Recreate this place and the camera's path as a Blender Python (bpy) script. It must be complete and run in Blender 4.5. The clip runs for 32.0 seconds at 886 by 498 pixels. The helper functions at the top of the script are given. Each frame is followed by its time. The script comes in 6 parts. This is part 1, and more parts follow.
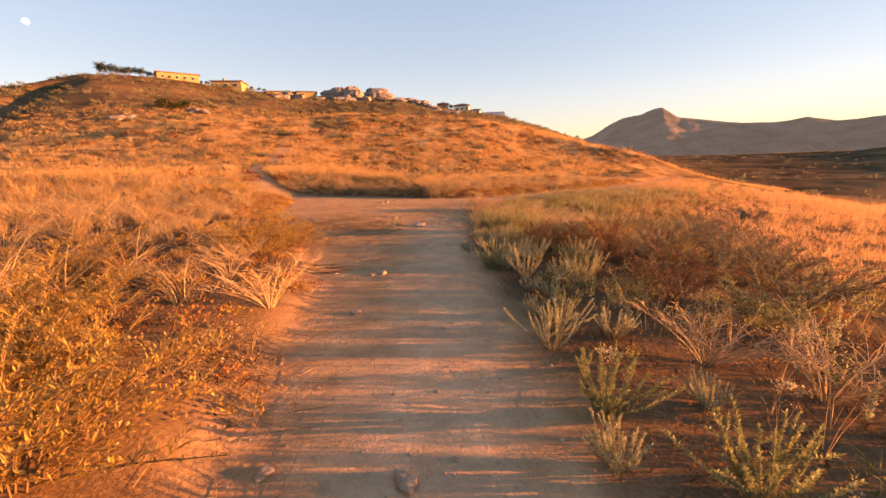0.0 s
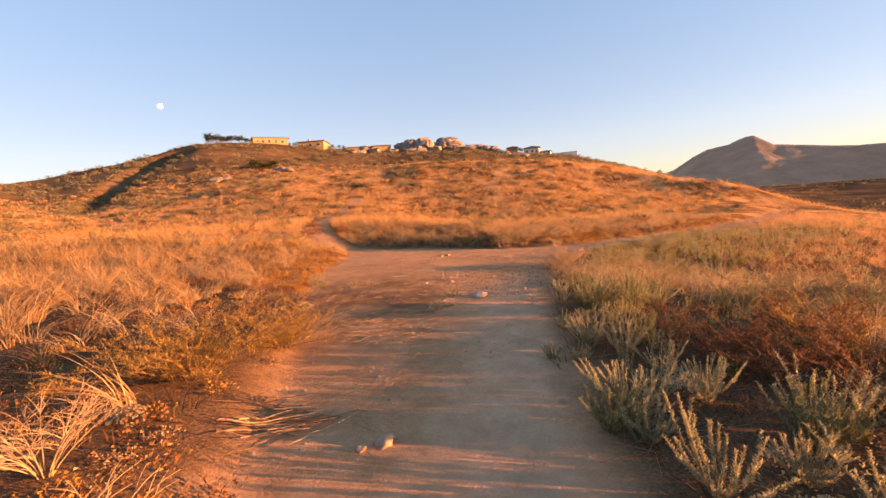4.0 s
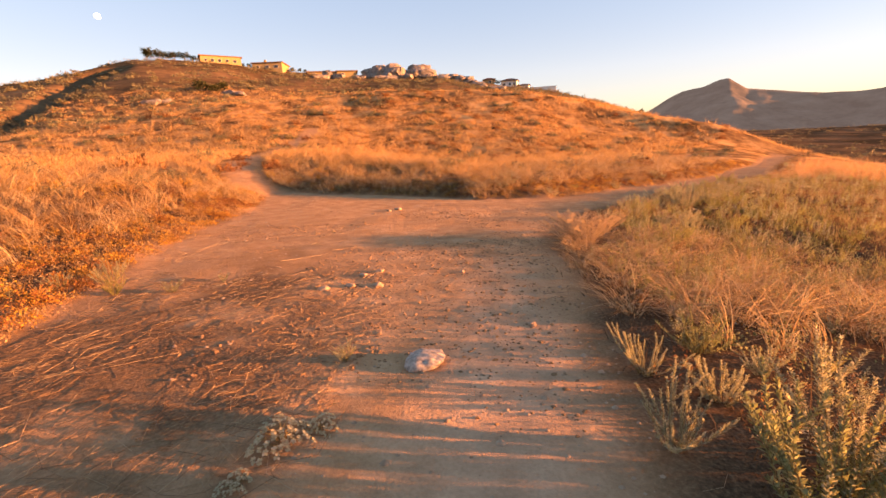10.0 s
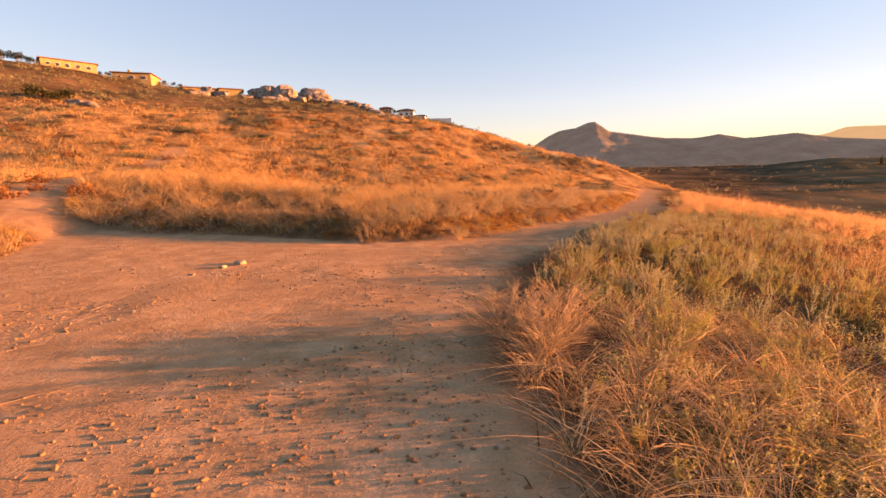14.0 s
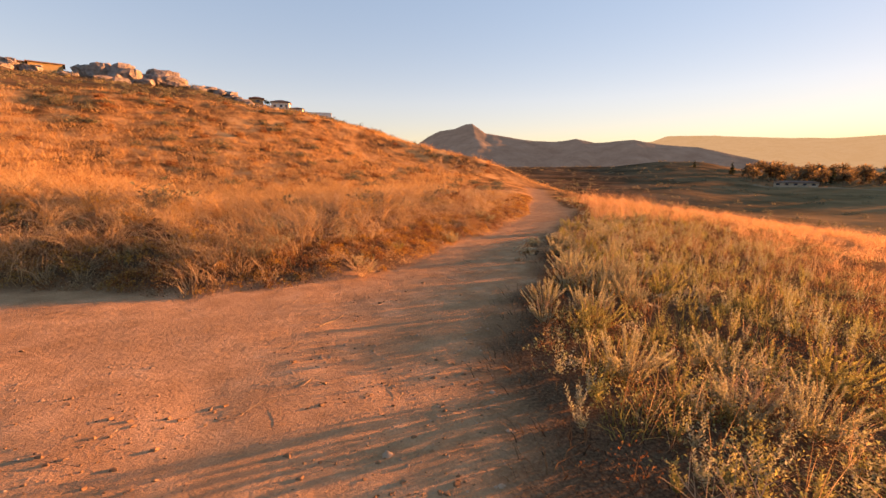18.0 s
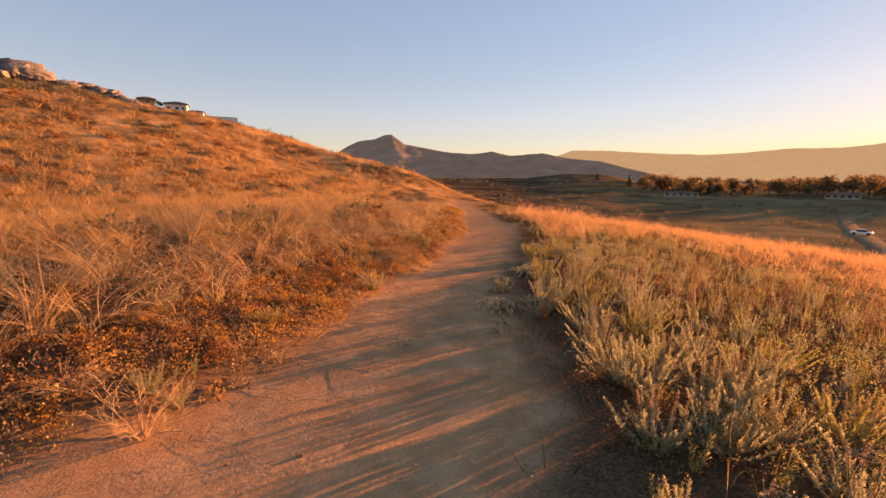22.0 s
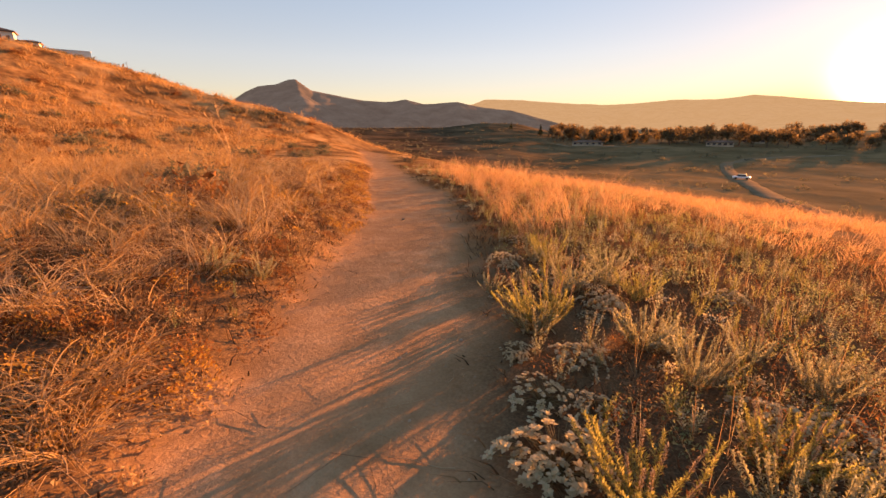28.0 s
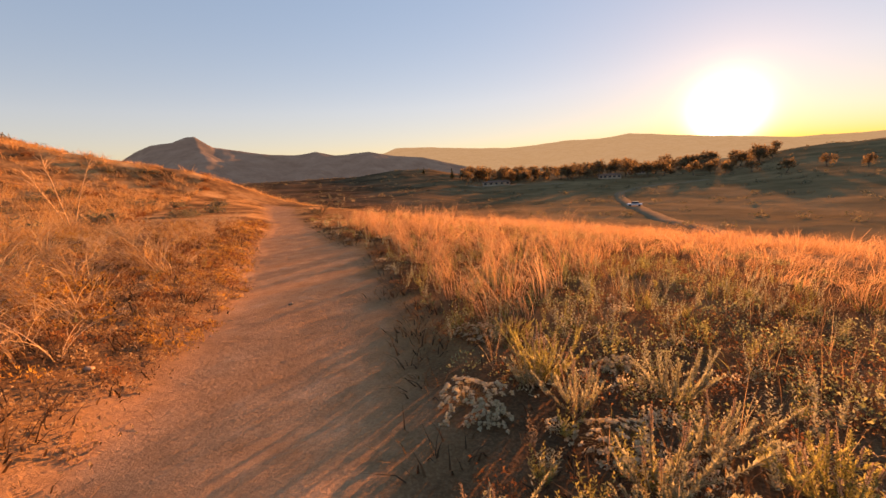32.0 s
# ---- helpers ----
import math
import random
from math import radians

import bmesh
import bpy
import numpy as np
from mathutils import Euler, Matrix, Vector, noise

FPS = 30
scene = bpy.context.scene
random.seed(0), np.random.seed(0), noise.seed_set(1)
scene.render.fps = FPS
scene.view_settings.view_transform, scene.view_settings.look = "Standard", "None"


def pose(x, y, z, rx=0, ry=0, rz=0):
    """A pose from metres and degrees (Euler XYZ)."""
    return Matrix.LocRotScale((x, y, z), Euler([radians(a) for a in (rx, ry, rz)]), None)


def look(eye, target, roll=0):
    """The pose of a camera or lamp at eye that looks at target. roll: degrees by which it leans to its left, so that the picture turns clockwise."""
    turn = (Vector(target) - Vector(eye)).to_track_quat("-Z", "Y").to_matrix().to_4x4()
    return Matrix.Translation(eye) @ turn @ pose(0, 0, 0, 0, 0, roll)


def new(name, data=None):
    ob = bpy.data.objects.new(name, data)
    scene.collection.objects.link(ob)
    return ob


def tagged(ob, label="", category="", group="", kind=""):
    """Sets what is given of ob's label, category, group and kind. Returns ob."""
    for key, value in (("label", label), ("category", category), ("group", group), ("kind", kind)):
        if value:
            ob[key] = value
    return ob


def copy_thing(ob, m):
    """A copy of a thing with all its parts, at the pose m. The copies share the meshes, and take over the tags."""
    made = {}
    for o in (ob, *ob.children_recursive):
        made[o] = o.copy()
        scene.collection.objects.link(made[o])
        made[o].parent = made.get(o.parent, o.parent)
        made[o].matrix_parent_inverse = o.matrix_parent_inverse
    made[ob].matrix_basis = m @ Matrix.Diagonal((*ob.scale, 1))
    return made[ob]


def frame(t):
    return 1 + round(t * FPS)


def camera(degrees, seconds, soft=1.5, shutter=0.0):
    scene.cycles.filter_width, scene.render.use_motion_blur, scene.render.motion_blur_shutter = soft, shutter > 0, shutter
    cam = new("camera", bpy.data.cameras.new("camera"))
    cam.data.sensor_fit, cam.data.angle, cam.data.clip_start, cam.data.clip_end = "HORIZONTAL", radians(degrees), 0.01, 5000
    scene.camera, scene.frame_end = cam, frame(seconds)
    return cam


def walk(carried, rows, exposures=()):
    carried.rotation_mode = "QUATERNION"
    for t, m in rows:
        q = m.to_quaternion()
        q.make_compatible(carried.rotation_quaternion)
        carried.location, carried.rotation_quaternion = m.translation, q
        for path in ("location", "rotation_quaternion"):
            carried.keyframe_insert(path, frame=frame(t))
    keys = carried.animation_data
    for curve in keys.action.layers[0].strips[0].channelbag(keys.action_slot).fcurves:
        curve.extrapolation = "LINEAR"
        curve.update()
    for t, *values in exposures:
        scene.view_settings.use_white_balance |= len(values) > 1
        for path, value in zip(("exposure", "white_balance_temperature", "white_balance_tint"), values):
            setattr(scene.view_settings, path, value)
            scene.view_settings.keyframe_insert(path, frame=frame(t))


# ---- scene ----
# ---- camera and walk: seconds, x, y, z, tilt, roll, turn ----
cam = camera(93.5, 32.0)
PATH = [
    (0.0, -0.323, -5.872, 1.470, 78.48, 1.73, -1.30),
    (0.5, -0.285, -5.397, 1.475, 82.08, 1.69, 1.17),
    (1.0, -0.277, -4.870, 1.603, 91.24, 2.16, 8.91),
    (1.5, -0.272, -4.511, 1.686, 95.36, 1.86, 16.50),
    (2.0, -0.317, -4.157, 1.699, 96.20, 1.73, 18.48),
    (2.5, -0.263, -3.957, 1.673, 95.69, 2.21, 21.67),
    (3.0, -0.242, -3.641, 1.647, 92.99, 3.15, 19.19),
    (3.5, -0.256, -3.232, 1.586, 88.54, 3.97, 13.56),
    (4.0, -0.185, -2.904, 1.530, 84.95, 4.33, 8.38),
    (4.5, -0.174, -2.503, 1.465, 81.06, 4.52, 1.16),
    (6.5, 0.000, 0.000, 1.523, 77.43, 3.73, -0.00),
    (7.0, -0.064, 0.390, 1.498, 77.50, 2.14, 0.13),
    (7.5, -0.148, 0.836, 1.470, 77.86, 1.95, 5.67),
    (8.0, -0.222, 1.225, 1.465, 77.58, 1.29, 5.93),
    (8.5, -0.270, 1.494, 1.471, 78.18, 1.67, 8.70),
    (9.0, -0.259, 1.661, 1.466, 78.97, 1.91, 9.46),
    (9.5, -0.293, 1.781, 1.463, 77.92, 2.13, 6.55),
    (10.0, -0.315, 1.964, 1.432, 76.19, 2.66, 4.67),
    (10.5, -0.275, 2.249, 1.422, 75.32, 2.67, 3.85),
    (11.0, -0.312, 2.604, 1.401, 77.13, 1.96, -0.30),
    (11.5, -0.324, 3.012, 1.392, 78.37, 1.79, -2.22),
    (12.0, -0.274, 3.484, 1.388, 78.84, 1.93, -3.44),
    (12.5, -0.216, 3.861, 1.408, 78.92, 0.84, -10.10),
    (13.0, -0.172, 4.310, 1.374, 79.35, 2.15, -5.66),
    (13.5, -0.124, 4.765, 1.381, 79.39, 1.44, -7.49),
    (15.5, 0.218, 6.676, 1.389, 79.47, 1.33, -12.15),
    (16.0, 0.270, 7.158, 1.387, 79.46, 0.96, -16.37),
    (16.5, 0.305, 7.667, 1.394, 80.42, 0.75, -20.15),
    (17.0, 0.330, 8.083, 1.374, 80.88, 0.76, -20.53),
    (17.5, 0.385, 8.451, 1.386, 80.20, 0.33, -22.24),
    (18.0, 0.434, 8.875, 1.376, 79.04, 0.31, -24.46),
    (18.5, 0.534, 9.327, 1.360, 78.44, 0.96, -23.80),
    (19.0, 0.684, 9.692, 1.350, 79.43, 0.45, -30.85),
    (19.5, 0.881, 10.130, 1.333, 79.45, 0.63, -35.75),
    (20.0, 1.091, 10.600, 1.333, 80.04, 1.45, -33.73),
    (20.5, 1.298, 10.970, 1.336, 80.77, 1.02, -36.55),
    (21.0, 1.571, 11.402, 1.305, 81.80, 0.90, -31.88),
    (21.5, 1.804, 11.773, 1.276, 80.95, -0.22, -34.71),
    (22.0, 2.011, 12.125, 1.273, 80.44, -0.03, -35.19),
    (22.5, 2.261, 12.514, 1.290, 80.74, 0.24, -34.06),
    (23.0, 2.540, 12.890, 1.257, 80.92, -0.36, -39.38),
    (23.5, 2.816, 13.257, 1.202, 79.40, -0.05, -37.91),
    (24.0, 3.112, 13.616, 1.203, 79.15, 0.18, -38.83),
    (24.5, 3.468, 14.055, 1.166, 79.39, 0.44, -39.31),
    (25.0, 3.769, 14.424, 1.175, 80.04, 0.27, -38.02),
    (25.5, 4.055, 14.782, 1.164, 81.17, -0.12, -41.74),
    (27.5, 5.468, 16.000, 1.189, 75.66, 0.37, -41.88),
    (28.0, 5.770, 16.364, 1.175, 73.88, 0.11, -46.56),
    (28.5, 6.106, 16.698, 1.152, 74.05, 0.91, -46.73),
    (29.0, 6.408, 16.994, 1.138, 74.12, 0.43, -50.02),
    (29.5, 6.618, 17.312, 1.161, 75.07, 0.86, -51.79),
    (30.0, 6.925, 17.555, 1.101, 75.75, 2.10, -48.08),
    (30.5, 7.208, 17.773, 1.069, 77.20, 2.33, -48.51),
    (31.0, 7.437, 17.942, 1.046, 77.67, 2.37, -50.70),
    (31.5, 7.700, 18.038, 0.998, 78.27, 2.98, -52.50),
    (32.0, 7.858, 18.095, 0.971, 79.65, 3.41, -58.10),
]
EXPOSURES = [(0, 2.45, 8250, 22), (1.2, 2.25, 7250, 21), (2, 2.3, 6700, 20), (3, 2.32, 6650, 20), (4.2, 2.4, 7450, 21), (8, 2.55, 8050, 24), (13, 2.45, 8050, 24), (16, 2.36, 7900, 23), (18, 2.24, 8050, 22), (19, 2.26, 8200, 22), (20, 2.25, 8200, 22), (22, 2.02, 7750, 22), (23, 2.02, 7800, 22), (24.2, 2.12, 8100, 22), (25.5, 1.95, 7800, 22), (28, 2.15, 8250, 22), (30, 2.05, 8100, 22), (32, 1.97, 8000, 22)]

walk(cam, [(t, pose(x, y, z, a, b, c)) for t, x, y, z, a, b, c in PATH], EXPOSURES)

# ---- world, sun ----
SUN_AZ, SUN_EL = radians(91.5), radians(4.6)
world = bpy.data.worlds.new("evening_sky")
scene.world = world
world.use_nodes = True
wn, wl = world.node_tree.nodes, world.node_tree.links
sky = wn.new("ShaderNodeTexSky")
sky.sky_type = "NISHITA"
sky.sun_disc = False
sky.sun_elevation, sky.sun_rotation = SUN_EL, SUN_AZ
sky.altitude, sky.air_density, sky.dust_density, sky.ozone_density = 400, 1.0, 0.09, 1.6
# evening air evens out the sky and glows round the sun
even = wn.new("ShaderNodeGamma")
even.inputs["Gamma"].default_value = 0.38
wl.new(sky.outputs["Color"], even.inputs["Color"])
vivid = wn.new("ShaderNodeHueSaturation")
vivid.inputs["Saturation"].default_value = 2.0
wl.new(even.outputs["Color"], vivid.inputs["Color"])
wn["Background"].inputs["Strength"].default_value = 0.128
lilac = wn.new("ShaderNodeMix")
lilac.data_type, lilac.blend_type = "RGBA", "MULTIPLY"
lilac.inputs[0].default_value = 1.0
lilac.inputs[7].default_value = (0.99, 0.93, 1.10, 1)
wl.new(vivid.outputs["Color"], lilac.inputs[6])
wl.new(lilac.outputs[2], wn["Background"].inputs["Color"])
SUN_DIR = Vector((math.sin(SUN_AZ) * math.cos(SUN_EL), math.cos(SUN_AZ) * math.cos(SUN_EL), math.sin(SUN_EL)))
coord = wn.new("ShaderNodeTexCoord")
toward = wn.new("ShaderNodeVectorMath")
toward.operation = "DOT_PRODUCT"
toward.inputs[1].default_value = SUN_DIR
wl.new(coord.outputs["Generated"], toward.inputs[0])
total = wn["Background"].outputs["Background"]
for power, strength, tone in ((14, 0.006, (1.0, 0.44, 0.14)), (110, 0.05, (1.0, 0.60, 0.2)), (900, 1.6, (1.0, 0.80, 0.45))):
    clampd = wn.new("ShaderNodeMath")
    clampd.operation = "MAXIMUM"
    clampd.inputs[1].default_value = 0.0
    wl.new(toward.outputs["Value"], clampd.inputs[0])
    fall = wn.new("ShaderNodeMath")
    fall.operation = "POWER"
    fall.inputs[1].default_value = power
    wl.new(clampd.outputs[0], fall.inputs[0])
    amount = wn.new("ShaderNodeMath")
    amount.operation = "MULTIPLY"
    amount.inputs[1].default_value = strength
    wl.new(fall.outputs[0], amount.inputs[0])
    glow = wn.new("ShaderNodeBackground")
    glow.inputs["Color"].default_value = (*tone, 1)
    wl.new(amount.outputs[0], glow.inputs["Strength"])
    both = wn.new("ShaderNodeAddShader")
    wl.new(total, both.inputs[0])
    wl.new(glow.outputs["Background"], both.inputs[1])
    total = both.outputs["Shader"]
wl.new(total, wn["World Output"].inputs["Surface"])

sun = new("sun", bpy.data.lights.new("sun", "SUN"))
sun.data.energy, sun.data.angle, sun.data.color = 5.1, radians(0.55), (1.0, 0.44, 0.16)
sun.matrix_basis = look(SUN_DIR * 100, (0, 0, 0))


# ---- materials ----
def nodes_of(name):
    m = bpy.data.materials.new(name)
    m.use_nodes = True
    n = m.node_tree.nodes
    return m, n, m.node_tree.links, n["Principled BSDF"]


def ramp(n, l, source, stops):
    r = n.new("ShaderNodeValToRGB")
    el = r.color_ramp.elements
    while len(el) < len(stops):
        el.new(0.5)
    for e, (p, c) in zip(el, stops):
        e.position, e.color = p, (*c, 1)
    l.new(source, r.inputs["Fac"])
    return r.outputs["Color"]


def noise_tex(n, l, scale, detail=4, rough=0.6, vec=None):
    t = n.new("ShaderNodeTexNoise")
    t.inputs["Scale"].default_value, t.inputs["Detail"].default_value, t.inputs["Roughness"].default_value = scale, detail, rough
    if vec is None:
        vec = n.new("ShaderNodeNewGeometry").outputs["Position"]
    l.new(vec, t.inputs["Vector"])
    return t.outputs["Fac"]


def mix_col(n, l, fac, a, b, mode="MIX"):
    m = n.new("ShaderNodeMix")
    m.data_type, m.blend_type = "RGBA", mode
    for sock, v in ((m.inputs[0], fac), (m.inputs[6], a), (m.inputs[7], b)):
        if isinstance(v, (int, float)):
            sock.default_value = v
        elif isinstance(v, tuple):
            sock.default_value = (*v, 1)
        else:
            l.new(v, sock)
    return m.outputs[2]


def bump_to(n, l, bsdf, height, strength, distance):
    b = n.new("ShaderNodeBump")
    b.inputs["Strength"].default_value, b.inputs["Distance"].default_value = strength, distance
    l.new(height, b.inputs["Height"])
    l.new(b.outputs["Normal"], bsdf.inputs["Normal"])


def leaf_mat(name, stops, through_light=0.45, rough=0.75):
    """Thin dry or green plant matter, each blade of its own tone, letting some light through."""
    m, n, l, p = nodes_of(name)
    geo = n.new("ShaderNodeNewGeometry")
    c = ramp(n, l, geo.outputs["Random Per Island"], stops)
    patch = noise_tex(n, l, 0.6, 2)
    c = mix_col(n, l, patch, c, mix_col(n, l, 0.55, c, (0.30, 0.19, 0.08), "MULTIPLY"))
    l.new(c, p.inputs["Base Color"])
    p.inputs["Roughness"].default_value = rough
    p.inputs["Specular IOR Level"].default_value = 0.15
    tr = n.new("ShaderNodeBsdfTranslucent")
    l.new(c, tr.inputs["Color"])
    mx = n.new("ShaderNodeMixShader")
    mx.inputs["Fac"].default_value = through_light
    l.new(p.outputs["BSDF"], mx.inputs[1])
    l.new(tr.outputs["BSDF"], mx.inputs[2])
    l.new(mx.outputs["Shader"], n["Material Output"].inputs["Surface"])
    return m


def plain_mat(name, a, b, scale=8.0, rough=0.8, metal=0.0, bump=0.3, dist=0.01):
    m, n, l, p = nodes_of(name)
    f = noise_tex(n, l, scale, 6)
    l.new(ramp(n, l, f, ((0.3, a), (0.7, b))), p.inputs["Base Color"])
    p.inputs["Roughness"].default_value, p.inputs["Metallic"].default_value = rough, metal
    p.inputs["Specular IOR Level"].default_value = 0.5 if rough < 0.5 else 0.1
    if bump:
        bump_to(n, l, p, noise_tex(n, l, scale * 4, 5), bump, dist)
    return m


def ground_material():
    m, n, l, p = nodes_of("hill_ground")
    att = n.new("ShaderNodeAttribute")
    att.attribute_name = "cover"
    sep = n.new("ShaderNodeSeparateColor")
    l.new(att.outputs["Color"], sep.inputs["Color"])
    big, mid, fine = noise_tex(n, l, 0.35, 4), noise_tex(n, l, 3.0, 6, 0.65), noise_tex(n, l, 45.0, 5, 0.7)
    dirt = ramp(n, l, mid, ((0.3, (0.34, 0.19, 0.095)), (0.55, (0.47, 0.275, 0.145)), (0.75, (0.57, 0.36, 0.205))))
    dirt = mix_col(n, l, 0.42, dirt, ramp(n, l, fine, ((0.3, (0.45, 0.40, 0.35)), (0.6, (1, 1, 1)))), "MULTIPLY")
    dirt = mix_col(n, l, ramp(n, l, big, ((0.45, (0, 0, 0)), (0.7, (0.6, 0.6, 0.6)))), dirt, (0.31, 0.18, 0.095))
    # litter and low gold stops: own browns with shade between tufts mixed in
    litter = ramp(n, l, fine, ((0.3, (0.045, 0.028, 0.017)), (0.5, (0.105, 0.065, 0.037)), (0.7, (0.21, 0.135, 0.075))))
    far_tex = noise_tex(n, l, 0.3, 9, 0.72)
    gold = ramp(n, l, far_tex, ((0.36, (0.09, 0.05, 0.022)), (0.46, (0.22, 0.115, 0.048)), (0.55, (0.40, 0.22, 0.088)), (0.68, (0.58, 0.35, 0.15))))
    brush_tex = noise_tex(n, l, 0.035, 8, 0.7)
    brush = ramp(n, l, brush_tex, ((0.38, (0.045, 0.034, 0.02)), (0.5, (0.10, 0.066, 0.038)), (0.66, (0.19, 0.115, 0.062))))
    # alpha blends the brush into a pale golden colour that imitates haze
    brush = mix_col(n, l, att.outputs["Alpha"], brush, ramp(n, l, brush_tex, ((0.3, (0.24, 0.165, 0.075)), (0.7, (0.40, 0.285, 0.135)))))
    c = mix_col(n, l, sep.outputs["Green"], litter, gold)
    c = mix_col(n, l, sep.outputs["Blue"], c, brush)
    trod = n.new("ShaderNodeAttribute")
    trod.attribute_name = "tread"
    # compacted pale dirt, its colour raised further to brighten the trail in shade
    pale = ramp(n, l, mid, ((0.3, (0.60, 0.385, 0.25)), (0.7, (0.78, 0.535, 0.365))))
    pale = mix_col(n, l, 0.3, pale, ramp(n, l, fine, ((0.3, (0.55, 0.5, 0.46)), (0.6, (1, 1, 1)))), "MULTIPLY")
    dirt = mix_col(n, l, trod.outputs["Fac"], dirt, pale)
    c = mix_col(n, l, sep.outputs["Red"], c, dirt)
    l.new(c, p.inputs["Base Color"])
    p.inputs["Roughness"].default_value = 0.95
    p.inputs["Specular IOR Level"].default_value = 0.0
    clod = noise_tex(n, l, 11.0, 6, 0.7)
    h = n.new("ShaderNodeMath")
    h.operation = "ADD"
    l.new(fine, h.inputs[0])
    l.new(mid, h.inputs[1])
    rough = n.new("ShaderNodeMath")
    rough.operation = "MULTIPLY_ADD"
    rough.inputs[1].default_value = 2.0
    l.new(clod, rough.inputs[0])
    l.new(h.outputs[0], rough.inputs[2])
    bump_to(n, l, p, rough.outputs[0], 0.45, 0.03)
    return m


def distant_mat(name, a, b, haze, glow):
    """A far-off backdrop; the evening haze over it is an added emission colour."""
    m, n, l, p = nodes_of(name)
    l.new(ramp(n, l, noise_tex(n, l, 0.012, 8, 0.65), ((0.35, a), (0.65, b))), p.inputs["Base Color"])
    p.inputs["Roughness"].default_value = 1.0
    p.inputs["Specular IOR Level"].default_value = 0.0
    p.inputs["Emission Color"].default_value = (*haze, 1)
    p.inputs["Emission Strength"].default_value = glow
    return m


M_GROUND = ground_material()
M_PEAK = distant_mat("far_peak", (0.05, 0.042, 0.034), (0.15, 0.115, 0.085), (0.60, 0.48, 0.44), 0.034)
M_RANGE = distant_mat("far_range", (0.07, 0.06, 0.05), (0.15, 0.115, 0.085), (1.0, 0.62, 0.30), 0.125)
M_GOLD = leaf_mat("golden_dry_grass", ((0.0, (0.36, 0.20, 0.075)), (0.5, (0.60, 0.37, 0.155)), (1.0, (0.78, 0.56, 0.29))))
M_STRAW = leaf_mat("pale_straw", ((0.0, (0.34, 0.21, 0.10)), (0.6, (0.60, 0.43, 0.23)), (1.0, (0.80, 0.64, 0.39))))
# undergrowth brown, darkened further to give shade between the grass clumps
M_BROWN = leaf_mat("shaded_brown_thatch", ((0.0, (0.05, 0.03, 0.016)), (0.6, (0.13, 0.075, 0.037)), (1.0, (0.28, 0.165, 0.075))), 0.3)
M_BLUSH = leaf_mat("feathery_blush_grass", ((0.0, (0.42, 0.23, 0.11)), (0.5, (0.60, 0.36, 0.19)), (1.0, (0.74, 0.52, 0.30))), 0.55)
M_GREEN = leaf_mat("olive_grass", ((0.0, (0.12, 0.12, 0.035)), (0.5, (0.24, 0.23, 0.07)), (1.0, (0.42, 0.36, 0.12))), 0.4)


# ---- the lie of the land ----
def lattice(ix, iy, seed):
    h = (ix.astype(np.int64) * 374761393 + iy.astype(np.int64) * 668265263 + seed * 974711) & 0x7FFFFFFF
    h = ((h ^ (h >> 13)) * 1274126177) & 0x7FFFFFFF
    return ((h ^ (h >> 16)) & 0xFFFF) / 65535.0


def vnoise(x, y, seed=0):
    ix, iy = np.floor(x), np.floor(y)
    fx, fy = x - ix, y - iy
    fx, fy = fx * fx * (3 - 2 * fx), fy * fy * (3 - 2 * fy)
    a, b = lattice(ix, iy, seed), lattice(ix + 1, iy, seed)
    c, d = lattice(ix, iy + 1, seed), lattice(ix + 1, iy + 1, seed)
    return (a + (b - a) * fx) * (1 - fy) + (c + (d - c) * fx) * fy


def fbm(x, y, seed=0, octaves=4):
    total, amp, norm = 0.0, 1.0, 0.0
    for k in range(octaves):
        total = total + amp * vnoise(x * 2 ** k, y * 2 ** k, seed + k * 17)
        norm += amp
        amp *= 0.5
    return total / norm * 2 - 1


# edge of the trodden dirt: downhill side going out, hill side coming back
DOWN_SIDE = [(0.5, -9), (0.5, -4.4), (0.42, -3), (0.42, -1), (0.34, 1), (0.42, 3), (0.55, 4.4), (0.75, 6), (0.7, 8), (0.85, 9.4), (1.8, 10.9),
             (2.2, 11.9), (3.2, 13.2), (4.4, 14.1), (5.3, 15.6), (7.0, 17.2), (9.2, 19.2), (10.7, 20.6), (14, 24), (18, 30), (22.5, 36.5), (32, 49), (40, 60)]
HILL_SIDE = [(38, 61.5), (30.5, 50.5), (25.5, 43.5), (19.5, 34.6), (14.3, 28), (10.9, 23.4), (8.8, 21.35), (7.05, 19.55), (6.0, 18.55), (4.4, 17.4),
             (3.6, 16.55), (2.7, 15.65), (1.8, 15.0), (0.9, 14.9), (-0.4, 14.75), (-1.5, 15.6), (-4, 16.8), (-6, 17.2), (-7.2, 18.1)]
WEST_SIDE = [(-8.4, 17.6), (-6.6, 12.7), (-6, 9.5), (-5.2, 7), (-4.4, 5), (-3.2, 2.6), (-2.1, 0),
             (-1.7, -1.5), (-1.6, -3), (-1.35, -4.3), (-1.4, -9)]
SPUR = [(-7.4, 16.8), (-9.6, 18.2), (-11.6, 21.4), (-13.8, 26), (-16.8, 33), (-19.6, 40), (-20.2, 45), (-21.8, 57)]
TREAD = [(-0.4, -9), (-0.4, -4), (-0.25, -2), (-0.25, 0), (-0.25, 2), (-0.2, 4), (-0.1, 6), (0.1, 9)]
TRAIL = DOWN_SIDE + HILL_SIDE + WEST_SIDE


